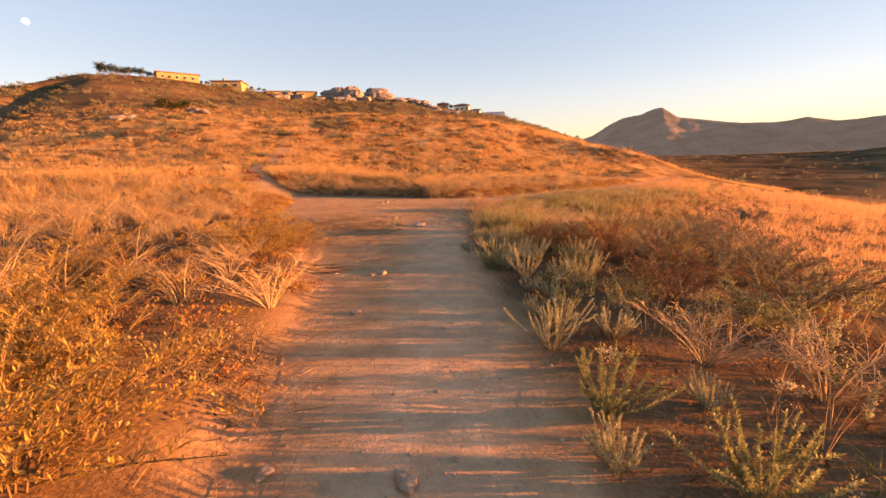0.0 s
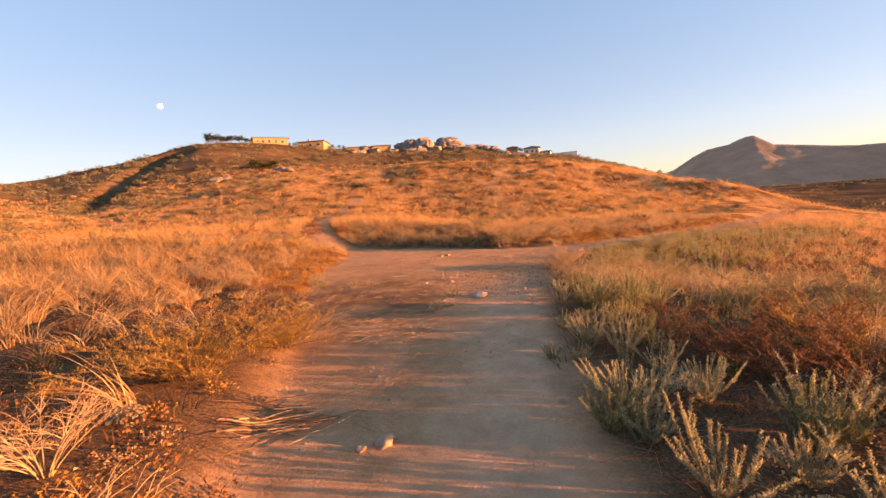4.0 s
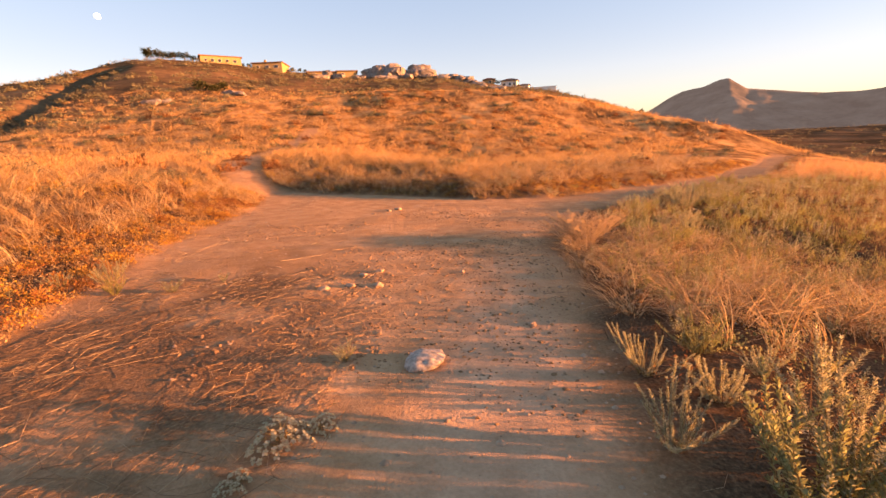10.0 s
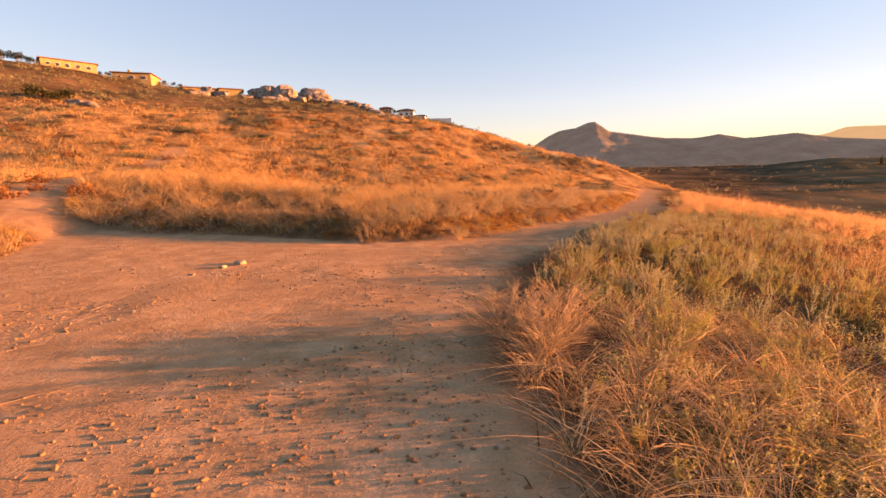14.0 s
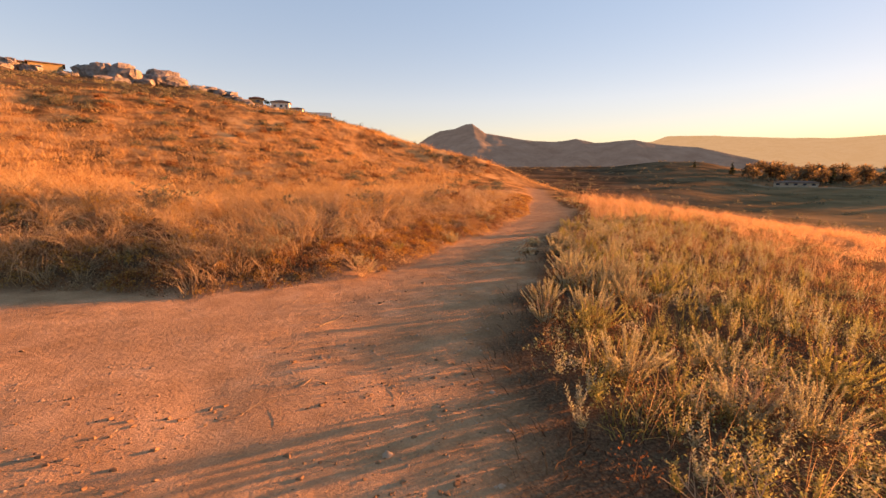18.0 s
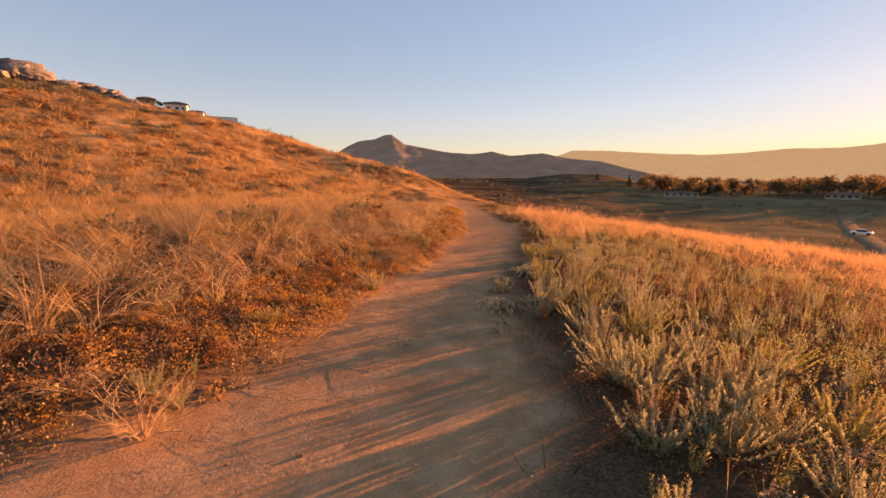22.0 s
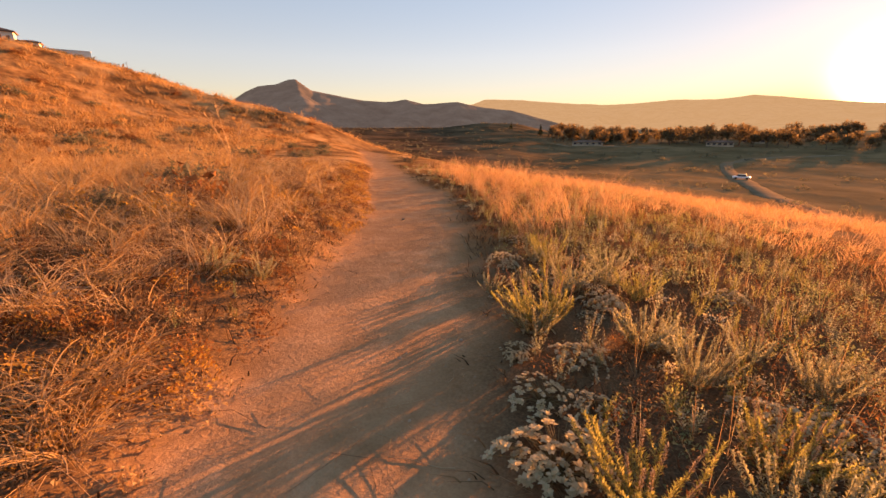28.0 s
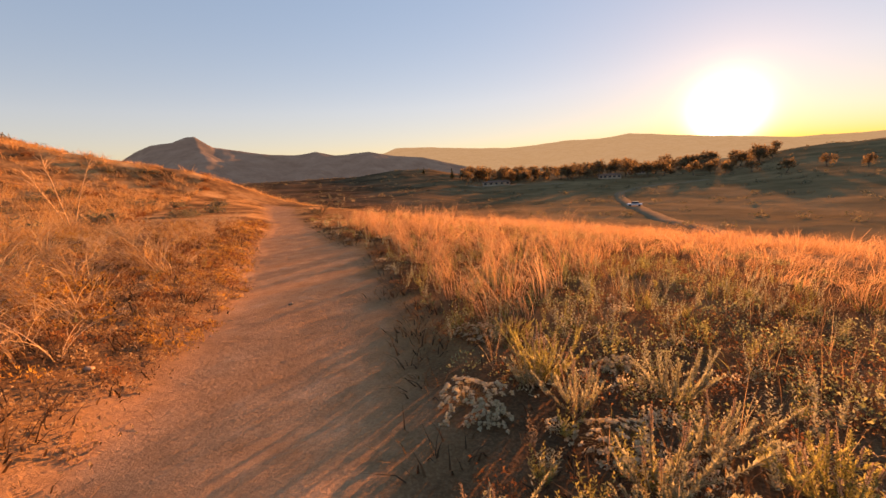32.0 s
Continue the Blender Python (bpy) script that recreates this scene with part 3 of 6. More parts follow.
def hillside_grass():
    n = 60000
    a, r = np.radians(rng.uniform(-112, 44, n)), 12 * (125 / 12) ** rng.random(n)
    x, y = 2 + r * np.sin(a), 8 + r * np.cos(a)
    k = (off_trail(x, y) > 7) & (fbm(x / 3, y / 3, 61, 3) > -0.35 + 0.3 * (rng.random(n) - 0.5)) & (line_gap(SPUR, x, y) > 1.25) & (valley_side(x, y) < 0.6)
    c = np.stack([x[k], y[k]], 1)
    # clumps grow coarser with distance
    c = np.concatenate([spaced(c[(d0 <= d) & (d < d1)], cell) for d in [np.hypot(c[:, 0] - 2, c[:, 1] - 8)] for d0, d1, cell in ((0, 22, 0.6), (22, 36, 0.75), (36, 60, 1.0), (60, 90, 1.6), (90, 130, 2.2))])
    per = 34
    dist = np.hypot(c[:, 0] - 2, c[:, 1] - 8)
    root, lean = tufts(c, per, rng.uniform(0.15, 0.3, len(c)) * (0.8 + dist / 38), 1.0)
    k = 0.8 + np.repeat(dist, per) / 14
    n = len(root)
    tall = rng.uniform(0.6, 1.25, len(c)) + 0.5 * np.clip(fbm(c[:, 0] / 2.2, c[:, 1] / 2.2, 63, 2) + 0.2, 0, 1)
    blades("hillside_grass", root, rng.uniform(0.35, 0.8, n) * np.repeat(tall, per), 0.008 * k, rng.uniform(0.3, 1.6, n), M_GOLD, 2, "clumps of golden dry grass covering the hillside", lean)


hillside_grass()


def spires(name, label, count, cell, dmin, dmax, vale, height, shoots, leaves, size, mat, seed, cut=-0.2, y0=-8.0, y1=36.0):
    """Clumps of upright leafy shoots, each shoot set with short leaves that point up; too many to count."""
    c = spaced(band(count * 3, dmin, dmax, vale, seed, cut, y0, y1), cell)[:count]
    m = len(c)
    c = np.repeat(c, shoots, 0)
    n = len(c)
    z = land(c[:, 0], c[:, 1])
    h = rng.uniform(*height, n) * np.repeat(rng.uniform(0.6, 1.15, m), shoots)
    a = rng.uniform(0, 6.28, n)
    out = np.stack([np.cos(a), np.sin(a)], 1) * (h * rng.uniform(0.05, 0.55, n))[:, None]
    u = 0.1 + 0.9 * (np.arange(leaves)[None] + rng.random((n, leaves))) / leaves
    p = np.stack([c[:, None, 0] + out[:, None, 0] * u ** 0.7, c[:, None, 1] + out[:, None, 1] * u ** 0.7, z[:, None] + h[:, None] * u], -1).reshape(-1, 3)
    k = len(p)
    spin = (np.arange(leaves)[None] * 2.4 + rng.uniform(0, 6, (n, 1)) + rng.normal(0, 0.3, (n, leaves))).ravel()
    w = np.stack([np.cos(spin) * 0.85, np.sin(spin) * 0.85, np.full(k, 0.6)], 1) + rng.normal(0, 0.15, (k, 3))
    w /= np.linalg.norm(w, axis=1)[:, None]
    s = np.stack([-np.sin(spin), np.cos(spin), np.zeros(k)], 1)
    ln = (rng.uniform(0.7, 1.2, (n, leaves)) * (1.1 - 0.55 * u)).reshape(-1, 1) * size
    v = np.stack([p, p + w * ln * 0.5 - s * ln * 0.2, p + w * ln, p + w * ln * 0.5 + s * ln * 0.2], 1).reshape(-1, 3)
    f = ((np.arange(k) * 4)[:, None, None] + np.array([(0, 1, 2), (0, 2, 3)])[None]).reshape(-1, 3)
    return tagged(new(name, smooth_mesh(name, v, f, mat)), label, "herbs", kind="stuff")


def herbs(name, label, count, dmin, dmax, vale, height, stems, leaves, size, mat, seed, cut=-0.2, flat_top=False):
    """Low leafy herbs: a few short stems set with small leaves, or topped by flat heads; too many to count."""
    c = np.repeat(band(count, dmin, dmax, vale, seed, cut), stems, 0)
    n = len(c)
    z = land(c[:, 0], c[:, 1])
    h = rng.uniform(*height, n)
    a = rng.uniform(0, 6.28, n)
    tip = np.stack([np.cos(a), np.sin(a)], 1) * (h * rng.uniform(0.15, 0.85, n))[:, None]
    u = 1 - 0.06 * rng.random((n, leaves)) if flat_top else 0.12 + 0.88 * (np.arange(leaves)[None] + rng.random((n, leaves))) / leaves
    wide = 0.045 if flat_top else 0.004
    off = rng.normal(size=(n, leaves, 2)) * wide
    p = np.stack([c[:, None, 0] + tip[:, None, 0] * u ** 1.3 + off[..., 0], c[:, None, 1] + tip[:, None, 1] * u ** 1.3 + off[..., 1], z[:, None] + h[:, None] * u], -1).reshape(-1, 3)
    k = len(p)
    w = rng.normal(size=(k, 3))
    w[:, 2] = np.abs(w[:, 2]) * (0.3 if flat_top else 0.8)
    w /= np.linalg.norm(w, axis=1)[:, None]
    s = np.cross(w, rng.normal(size=(k, 3)))
    s /= np.linalg.norm(s, axis=1)[:, None]
    ln = rng.uniform(0.6, 1.2, k)[:, None] * size
    v = np.stack([p, p + w * ln * 0.5 - s * ln * 0.24, p + w * ln, p + w * ln * 0.5 + s * ln * 0.24], 1).reshape(-1, 3)
    f = ((np.arange(k) * 4)[:, None, None] + np.array([(0, 1, 2), (0, 2, 3)])[None]).reshape(-1, 3)
    root = np.stack([c[:, 0], c[:, 1], z - 0.01], 1)
    top = np.stack([c[:, 0] + tip[:, 0], c[:, 1] + tip[:, 1], z + h], 1)
    half = np.stack([c[:, 0] + tip[:, 0] * 0.4, c[:, 1] + tip[:, 1] * 0.4, z + h * 0.5], 1)
    sd = np.stack([-np.sin(a), np.cos(a), np.zeros(n)], 1) * 0.0016
    sv = np.stack([root - sd, root + sd, half - sd, half + sd, top], 1).reshape(-1, 3)
    st = ((np.arange(n) * 5)[:, None, None] + np.array([(0, 1, 3), (0, 3, 2), (2, 3, 4)])[None]).reshape(-1, 3) + len(v)
    return tagged(new(name, smooth_mesh(name, np.concatenate([v, sv]), np.concatenate([f, st]), mat)), label, "herbs", kind="stuff")


# ---- plants ----
def part(name, verts, faces, mat, parent, label=""):
    me = bpy.data.meshes.new(name)
    me.from_pydata(verts, [], faces)
    me.materials.append(mat)
    for p in me.polygons:
        p.use_smooth = True
    ob = new(name, me)
    ob.parent = parent
    if label:
        ob["label"] = label
    return ob


def tube(verts, faces, pts, r0, r1, sides=3, grown_on=None):
    """Adds a tapering stem through the points, grown on to an earlier corner."""
    start, n = len(verts), len(pts)
    if grown_on is not None:
        faces.append((grown_on, start, start + 1))
    for i, p in enumerate(pts):
        ahead = (pts[min(i + 1, n - 1)] - pts[max(i - 1, 0)]).normalized()
        u = ahead.cross(Vector((0.31, 0.95, 0.07))).normalized()
        v = ahead.cross(u)
        r = r0 + (r1 - r0) * i / (n - 1)
        for k in range(sides):
            a = 2 * math.pi * k / sides
            verts.append(p + (u * math.cos(a) + v * math.sin(a)) * r)
    for i in range(n - 1):
        for k in range(sides):
            a, b = start + i * sides + k, start + i * sides + (k + 1) % sides
            faces.append((a, b, b + sides, a + sides))


def leaf(verts, faces, p, way, length, width):
    """Adds a small leaf folded along its rib."""
    side = way.cross(Vector((0, 0, 1)))
    side = side.normalized() if side.length > 1e-4 else Vector((1, 0, 0))
    up = side.cross(way).normalized()
    s = len(verts)
    verts += [p, p + way * length * 0.5 - side * width * 0.5 + up * width * 0.2, p + way * length, p + way * length * 0.5 + side * width * 0.5 + up * width * 0.2]
    faces += [(s, s + 1, s + 2), (s, s + 2, s + 3)]


def plant(name, label, category, group, branches, height, spread, droop, stem_r, stem_mat, leaf_mat_, leaf_size, gap, leaf_from=0.15, twigs=0, twig_len=0.3, seed=1,
          head_mat=None, curl=0.06, base=0.03, twig_at=(0.25, 0.95), splay=0.85, reach=1.15, twig_up=(0.25, 0.95), low=0.62):
    """A plant of several branches, each a part with its own foliage; stands at the origin."""
    rnd = random.Random(seed)
    top = tagged(new(name), label, category, group)
    for b in range(branches):
        a = 2 * math.pi * (b + rnd.uniform(-0.4, 0.4)) / branches
        out = Vector((math.cos(a), math.sin(a), 0))
        hgt, sp = height * rnd.uniform(low, 1.0), spread * rnd.uniform(0.35, 1.0)
        p0 = out * base * rnd.uniform(0.2, 1.0)
        side = Vector((-out.y, out.x, 0)) * rnd.uniform(-0.25, 0.25)

        def line(q0, o, s, h, n=7, dr=droop):
            pts = []
            for i in range(n):
                u = i / (n - 1)
                pts.append(q0 + (o + side * u) * s * u ** reach + Vector((0, 0, h * (u - dr * u * u))) + Vector((rnd.gauss(0, 1), rnd.gauss(0, 1), 0)) * curl * h * 0.12 * u)
            return pts
        sv, sf, lv, lf, hv, hf = [], [], [], [], [], []
        main = line(p0 - Vector((0, 0, 0.03)), out, sp, hgt)
        tube(sv, sf, main, stem_r, stem_r * 0.4)
        lines = [(main, hgt)]
        for k in range(twigs):
            u = rnd.uniform(*twig_at)
            i = min(int(u * 6), 5)
            q = main[i].lerp(main[i + 1], u * 6 - i)
            ang = a + rnd.gauss(0, 1.1)
            o = Vector((math.cos(ang), math.sin(ang), 0))
            ln = twig_len * rnd.uniform(0.4, 1.0) * (1.15 - 0.5 * u)
            t = line(q, o, ln * rnd.uniform(0.4, 0.95), ln * rnd.uniform(*twig_up), 5, droop * 1.1)
            mark = len(sv)
            tube(sv, sf, t, stem_r * 0.5, stem_r * 0.2, grown_on=i * 3)
            lines.append((t, ln))
            if rnd.random() < 0.6:
                ang2 = ang + rnd.choice((-0.8, 0.8))
                t2 = line(t[2], Vector((math.cos(ang2), math.sin(ang2), 0)), ln * 0.4, ln * 0.35, 4, droop)
                tube(sv, sf, t2, stem_r * 0.35, stem_r * 0.15, grown_on=mark + 6)
                lines.append((t2, ln * 0.5))
        stem = part("stem" if not twigs else "branch", sv, sf, stem_mat, top)
        if leaf_size:
            spin = rnd.uniform(0, 6)
            for pts, ln in lines:
                total = sum((q - p).length for p, q in zip(pts, pts[1:]))
                count = max(2, int(total / gap))
                for k in range(count):
                    u = (k + rnd.random()) / count
                    if pts is main and u < leaf_from:
                        continue
                    f = min(u * (len(pts) - 1), len(pts) - 1.001)
                    i = int(f)
                    q, ahead = pts[i].lerp(pts[i + 1], f - i), (pts[i + 1] - pts[i]).normalized()
                    spin += 2.4
                    w = Vector((math.cos(spin), math.sin(spin), 0)) * splay + ahead * 0.75 + Vector((rnd.gauss(0, 0.2), rnd.gauss(0, 0.2), rnd.gauss(0, 0.2)))
                    size = leaf_size[0] * rnd.uniform(0.6, 1.1) * (1.08 - 0.33 * u)
                    if head_mat and pts is main and u > 0.7:
                        leaf(hv, hf, q, w.normalized(), size * 0.8, leaf_size[1] * 0.9)
                    else:
                        leaf(lv, lf, q, w.normalized(), size, leaf_size[1] * rnd.uniform(0.7, 1.1))
            if lf:
                part("foliage", lv, lf, leaf_mat_, stem)
            if hf:
                part("flower_head", hv, hf, head_mat, stem, "faded pale flower head")
    return top


def plant_out(kinds, places, scale=(0.85, 1.15), seed=3, sink=0.0):
    """Sets copies of the kinds in turn at the places, each turned and sized by chance."""
    rnd = random.Random(seed)
    used = set()
    for i, (x, y, *s) in enumerate(places):
        k = kinds[rnd.randrange(len(kinds))]
        m = pose(x, y, float(land(x, y)) - sink, rnd.gauss(0, 3), rnd.gauss(0, 3), rnd.uniform(0, 360)) @ Matrix.Scale((s[0] if s else 1) * rnd.uniform(*scale), 4)
        if k in used:
            copy_thing(k, m)
        else:
            k.matrix_basis = m
            used.add(k)
    for k in kinds:
        if k not in used:
            for o in (*k.children_recursive, k):
                bpy.data.objects.remove(o)


M_WEED = leaf_mat("grey_green_leaf", ((0.0, (0.32, 0.32, 0.18)), (0.6, (0.48, 0.47, 0.29)), (1.0, (0.64, 0.61, 0.42))), 0.55)
M_OLIVE = leaf_mat("olive_weed_leaf", ((0.0, (0.18, 0.20, 0.085)), (0.6, (0.31, 0.33, 0.15)), (1.0, (0.48, 0.47, 0.25))), 0.5)
M_FRESH = leaf_mat("yellow_green_leaf", ((0.0, (0.27, 0.27, 0.08)), (0.6, (0.44, 0.42, 0.14)), (1.0, (0.62, 0.56, 0.24))), 0.6)
M_HEAD = leaf_mat("faded_flower", ((0.0, (0.32, 0.22, 0.16)), (1.0, (0.56, 0.43, 0.30))), 0.4)
M_STEM = leaf_mat("weed_stem", ((0.0, (0.20, 0.15, 0.07)), (1.0, (0.34, 0.26, 0.13))), 0.1)
M_DOVE = leaf_mat("pale_felted_leaf", ((0.0, (0.57, 0.50, 0.31)), (0.6, (0.71, 0.63, 0.41)), (1.0, (0.83, 0.75, 0.53))), 0.42, 0.9)
M_ORANGE = leaf_mat("rusty_leaf", ((0.0, (0.34, 0.17, 0.04)), (0.6, (0.56, 0.32, 0.07)), (1.0, (0.70, 0.46, 0.12))), 0.45)
M_RUSSET = leaf_mat("russet_leaf", ((0.0, (0.16, 0.07, 0.03)), (0.6, (0.30, 0.13, 0.05)), (1.0, (0.42, 0.22, 0.08))), 0.35)
M_SAGE = leaf_mat("sage_leaf", ((0.0, (0.12, 0.12, 0.07)), (0.6, (0.22, 0.20, 0.12)), (1.0, (0.34, 0.29, 0.18))), 0.3)
M_TWIG = leaf_mat("bleached_twig", ((0.0, (0.36, 0.24, 0.13)), (1.0, (0.62, 0.46, 0.28))), 0.05)
M_DARKTWIG = leaf_mat("brown_twig", ((0.0, (0.14, 0.08, 0.045)), (1.0, (0.30, 0.19, 0.11))), 0.05)
M_YELLOW = leaf_mat("yellow_flower", ((0.0, (0.60, 0.46, 0.05)), (1.0, (0.80, 0.66, 0.10))), 0.4)

M_FEATHER = leaf_mat("feathery_gold_leaf", ((0.0, (0.36, 0.23, 0.05)), (0.6, (0.58, 0.38, 0.10)), (1.0, (0.74, 0.54, 0.18))), 0.5)
M_TAN = leaf_mat("tan_dry_leaf", ((0.0, (0.26, 0.16, 0.08)), (0.6, (0.44, 0.30, 0.16)), (1.0, (0.62, 0.48, 0.28))), 0.45)
def mounds(name, label, count, dmin, dmax, vale, radius, height, leaves, size, mat, seed, cut=-0.2, upright=0.6, y0=-8.0, y1=36.0):
    """Low leafy clumps, each a ragged dome of small leaves; too many to count."""
    c = band(count, dmin, dmax, vale, seed, cut, y0, y1)
    n = len(c)
    z = land(c[:, 0], c[:, 1])
    gx, gy = (land(c[:, 0] + 0.2, c[:, 1]) - z) / 0.2, (land(c[:, 0], c[:, 1] + 0.2) - z) / 0.2
    r, h, ph = rng.uniform(*radius, n), rng.uniform(*height, n), rng.uniform(0, 6.28, n)
    a = rng.uniform(0, 6.28, (n, leaves))
    u = np.sqrt(rng.random((n, leaves)))
    rad = r[:, None] * u * (1 + 0.35 * np.sin(3 * a + ph[:, None]) + 0.2 * np.sin(5 * a - ph[:, None]))
    ox, oy = np.cos(a) * rad, np.sin(a) * rad
    up = h[:, None] * np.sqrt(1 - 0.95 * u * u) * rng.uniform(0.25, 1.0, (n, leaves)) * (1 + 0.3 * np.sin(2 * a + 9 * u))
    p = np.stack([c[:, :1] + ox, c[:, 1:] + oy, z[:, None] + gx[:, None] * ox + gy[:, None] * oy + up], -1).reshape(-1, 3)
    k = len(p)
    w = np.stack([np.cos(a) * u, np.sin(a) * u, np.full(a.shape, upright)], -1).reshape(-1, 3) + rng.normal(0, 0.55, (k, 3))
    w /= np.linalg.norm(w, axis=1)[:, None]
    s = np.cross(w, rng.normal(size=(k, 3)))
    s /= np.linalg.norm(s, axis=1)[:, None]
    ln = rng.uniform(0.6, 1.25, k)[:, None] * size
    v = np.stack([p, p + w * ln - s * ln * 0.33, p + w * ln * 0.9 + s * ln * 0.33], 1).reshape(-1, 3)
    f = np.arange(k * 3).reshape(-1, 3)
    return tagged(new(name, smooth_mesh(name, v, f, mat)), label, "herbs", kind="stuff")


spires("valley_herbs", "low yellow-green leafy shoots on the valley side", 640, 0.3, 0.5, 5, True, (0.14, 0.33), 6, 30, 0.031, M_FRESH, 111, -0.15)
spires("grey_herbs", "grey-green leafy shoots on the valley side", 580, 0.3, 0.4, 5, True, (0.18, 0.40), 6, 34, 0.030, M_WEED, 113, -0.1)
spires("tan_herbs", "dried tan leafy shoots on the valley side", 260, 0.3, 0.4, 7, True, (0.12, 0.32), 6, 24, 0.028, M_TAN, 116, -0.1)
mounds("brown_herbs", "low russet dried herbs on the valley side", 1200, 0.3, 7, True, (0.08, 0.22), (0.06, 0.24), 110, 0.018, M_RUSSET, 115, -0.1)
mounds("under_herbs", "low dark green leafy herbs under the weeds on the valley side", 900, 0.5, 7, True, (0.10, 0.26), (0.06, 0.22), 110, 0.024, M_OLIVE, 114, -0.1)
herbs("dry_herbs", "tan flat-topped dried flower heads on the valley side", 1500, 0.7, 6, True, (0.2, 0.44), 4, 18, 0.011, M_TAN, 117, -0.1, True)
mounds("pale_herbs", "low pale felted herbs at the valley edge of the trail", 170, 0.3, 2.6, True, (0.06, 0.15), (0.05, 0.11), 150, 0.02, M_DOVE, 118, 0.1)
spires("bank_shoots", "dry olive leafy shoots at the foot of the bank", 200, 0.4, 0.2, 4, False, (0.12, 0.34), 5, 28, 0.022, M_OLIVE, 120, -0.2)
mounds("bank_litter", "dead russet leafy weeds at the foot of the bank", 1300, 0.0, 3.0, False, (0.07, 0.22), (0.04, 0.20), 110, 0.026, M_RUSSET, 119, -0.3)
mounds("foot_litter", "dry tan leaf litter and weeds along the foot of the bank", 1000, -0.05, 1.4, False, (0.06, 0.2), (0.02, 0.11), 100, 0.023, M_TAN, 123, -0.4, 0.4)
mounds("golden_litter", "golden dead leaves and weeds on the bank", 900, -0.05, 1.9, False, (0.06, 0.18), (0.03, 0.17), 100, 0.025, M_ORANGE, 125, -0.2, 0.5)
herbs("bank_herbs", "dry tan weeds on the bank", 800, 0.1, 5, False, (0.12, 0.42), 4, 14, 0.017, M_TAN, 121, -0.1)

WEED = "upright grey-green weeds along the trail"
weeds = [plant("weed", "upright grey-green weed with leafy spikes at the trail edge", "weed", WEED, n, h, sp, 0.06, 0.0035, M_STEM, m, (0.029, 0.0085), 0.0032, 0.03, 2, h * 0.75, s, hd, twig_at=(0.04, 0.3), splay=0.7, reach=0.62, twig_up=(0.8, 1.1))
         for n, h, sp, m, hd, s in ((9, 0.44, 0.17, M_WEED, None, 2), (10, 0.48, 0.19, M_FRESH, M_HEAD, 3), (7, 0.42, 0.14, M_WEED, M_HEAD, 4), (10, 0.38, 0.20, M_WEED, None, 5))]
WEED_PLACES = [(0.61, -3.78), (0.50, -4.18, 0.8), (1.02, -4.37), (0.55, -2.87, 0.8), (1.25, -3.69), (0.60, -2.1, 0.9), (0.62, -0.25, 1.1), (0.80, -0.75, 1.2), (0.58, 0.1), (1.7, -0.1, 1.15),
               (1.3, -0.6), (0.45, 1.2, 0.8), (0.66, 1.95), (1.3, 0.55), (0.62, 3.8, 0.75), (1.2, 3.5, 0.8), (0.72, 4.5, 0.75), (1.2, 4.8, 0.7), (1.45, 4.5, 0.75), (0.9, -1.6), (1.25, 2.6, 0.8), (1.9, 3.4, 0.8), (0.8, 2.6, 0.9),
               (2.7, 8.6), (3.6, 10.1), (4.6, 10.4), (3.5, 11.9), (2.95, 11.0, 1.1), (3.2, 10.3), (4.0, 10.9), (5.65, 14.7), (4.9, 13.8, 1.1), (5.9, 13.7), (3.8, 12.3), (5.0, 13.2, 1.1), (4.85, 13.6, 1.15),
               (5.3, 13.2), (5.6, 13.8), (6.15, 16.45, 0.7), (6.8, 15.8, 1.1), (6.1, 14.9), (7.3, 16.7), (8.99, 18.75, 0.8), (8.5, 17.95, 0.9), (8.6, 16.8), (10.49, 19.0, 1.1), (9.2, 16.6), (8.62, 17.95, 1.25),
               (10.2, 18.68, 0.95), (10.37, 19.07, 0.7), (9.64, 18.2), (10.1, 18.0), (11.1, 19.5, 0.7), (6.5, 15.2), (7.0, 15.9), (7.6, 16.2), (5.4, 12.6), (6.2, 13.2), (4.6, 12.4), (8.9, 17.2),
               (0.85, 0.35, 1.0), (1.1, 0.9, 0.9), (0.9, 1.35), (1.15, 1.7, 1.0), (1.45, -1.0, 1.1), (0.75, -1.3, 0.9), (1.0, 2.15), (0.7, -2.5), (1.1, -2.7),
               (0.75, 16.2, 0.8), (1.9, 15.4, 0.7), (0.45, 15.75, 0.9), (2.05, 15.25, 0.5), (0.7, 17.5), (2.9, 16.35, 0.6), (4.6, 17.55, 0.8), (2.0, 16.7, 0.8), (7.4, 20.45, 0.8), (7.1, 20.7, 0.7), (-1.3, 4.6, 0.4), (-4.75, 6.4, 0.75), (-4.35, 6.0, 0.5), (-5.0, 6.0, 0.6), (-3.75, 6.1, 0.4), (-3.4, 6.5, 0.35), (0.42, -0.12), (1.6, -0.28, 1.1), (1.2, 0.3), (0.2, 1.3, 0.7), (0.47, 2.4, 0.9), (0.62, 1.63), (0.95, 3.3, 1.3), (1.03, 4.2, 0.95), (1.46, 3.1, 1.4), (1.3, 3.7, 1.2), (1.8, 3.5, 1.3), (1.15, 2.75, 1.1), (0.87, -2.16, 0.8)]
olive_weeds = [plant("weed", "upright olive-green weed with leafy spikes at the trail edge", "weed", WEED, n, h, sp, 0.06, 0.0035, M_STEM, m, (0.029, 0.0085), 0.0032, 0.03, 2, h * 0.75, s, twig_at=(0.04, 0.3), splay=0.7, reach=0.62, twig_up=(0.8, 1.1))
               for n, h, sp, m, s in ((9, 0.44, 0.17, M_OLIVE, 6), (8, 0.50, 0.16, M_WEED, 7), (9, 0.38, 0.19, M_WEED, 8))]
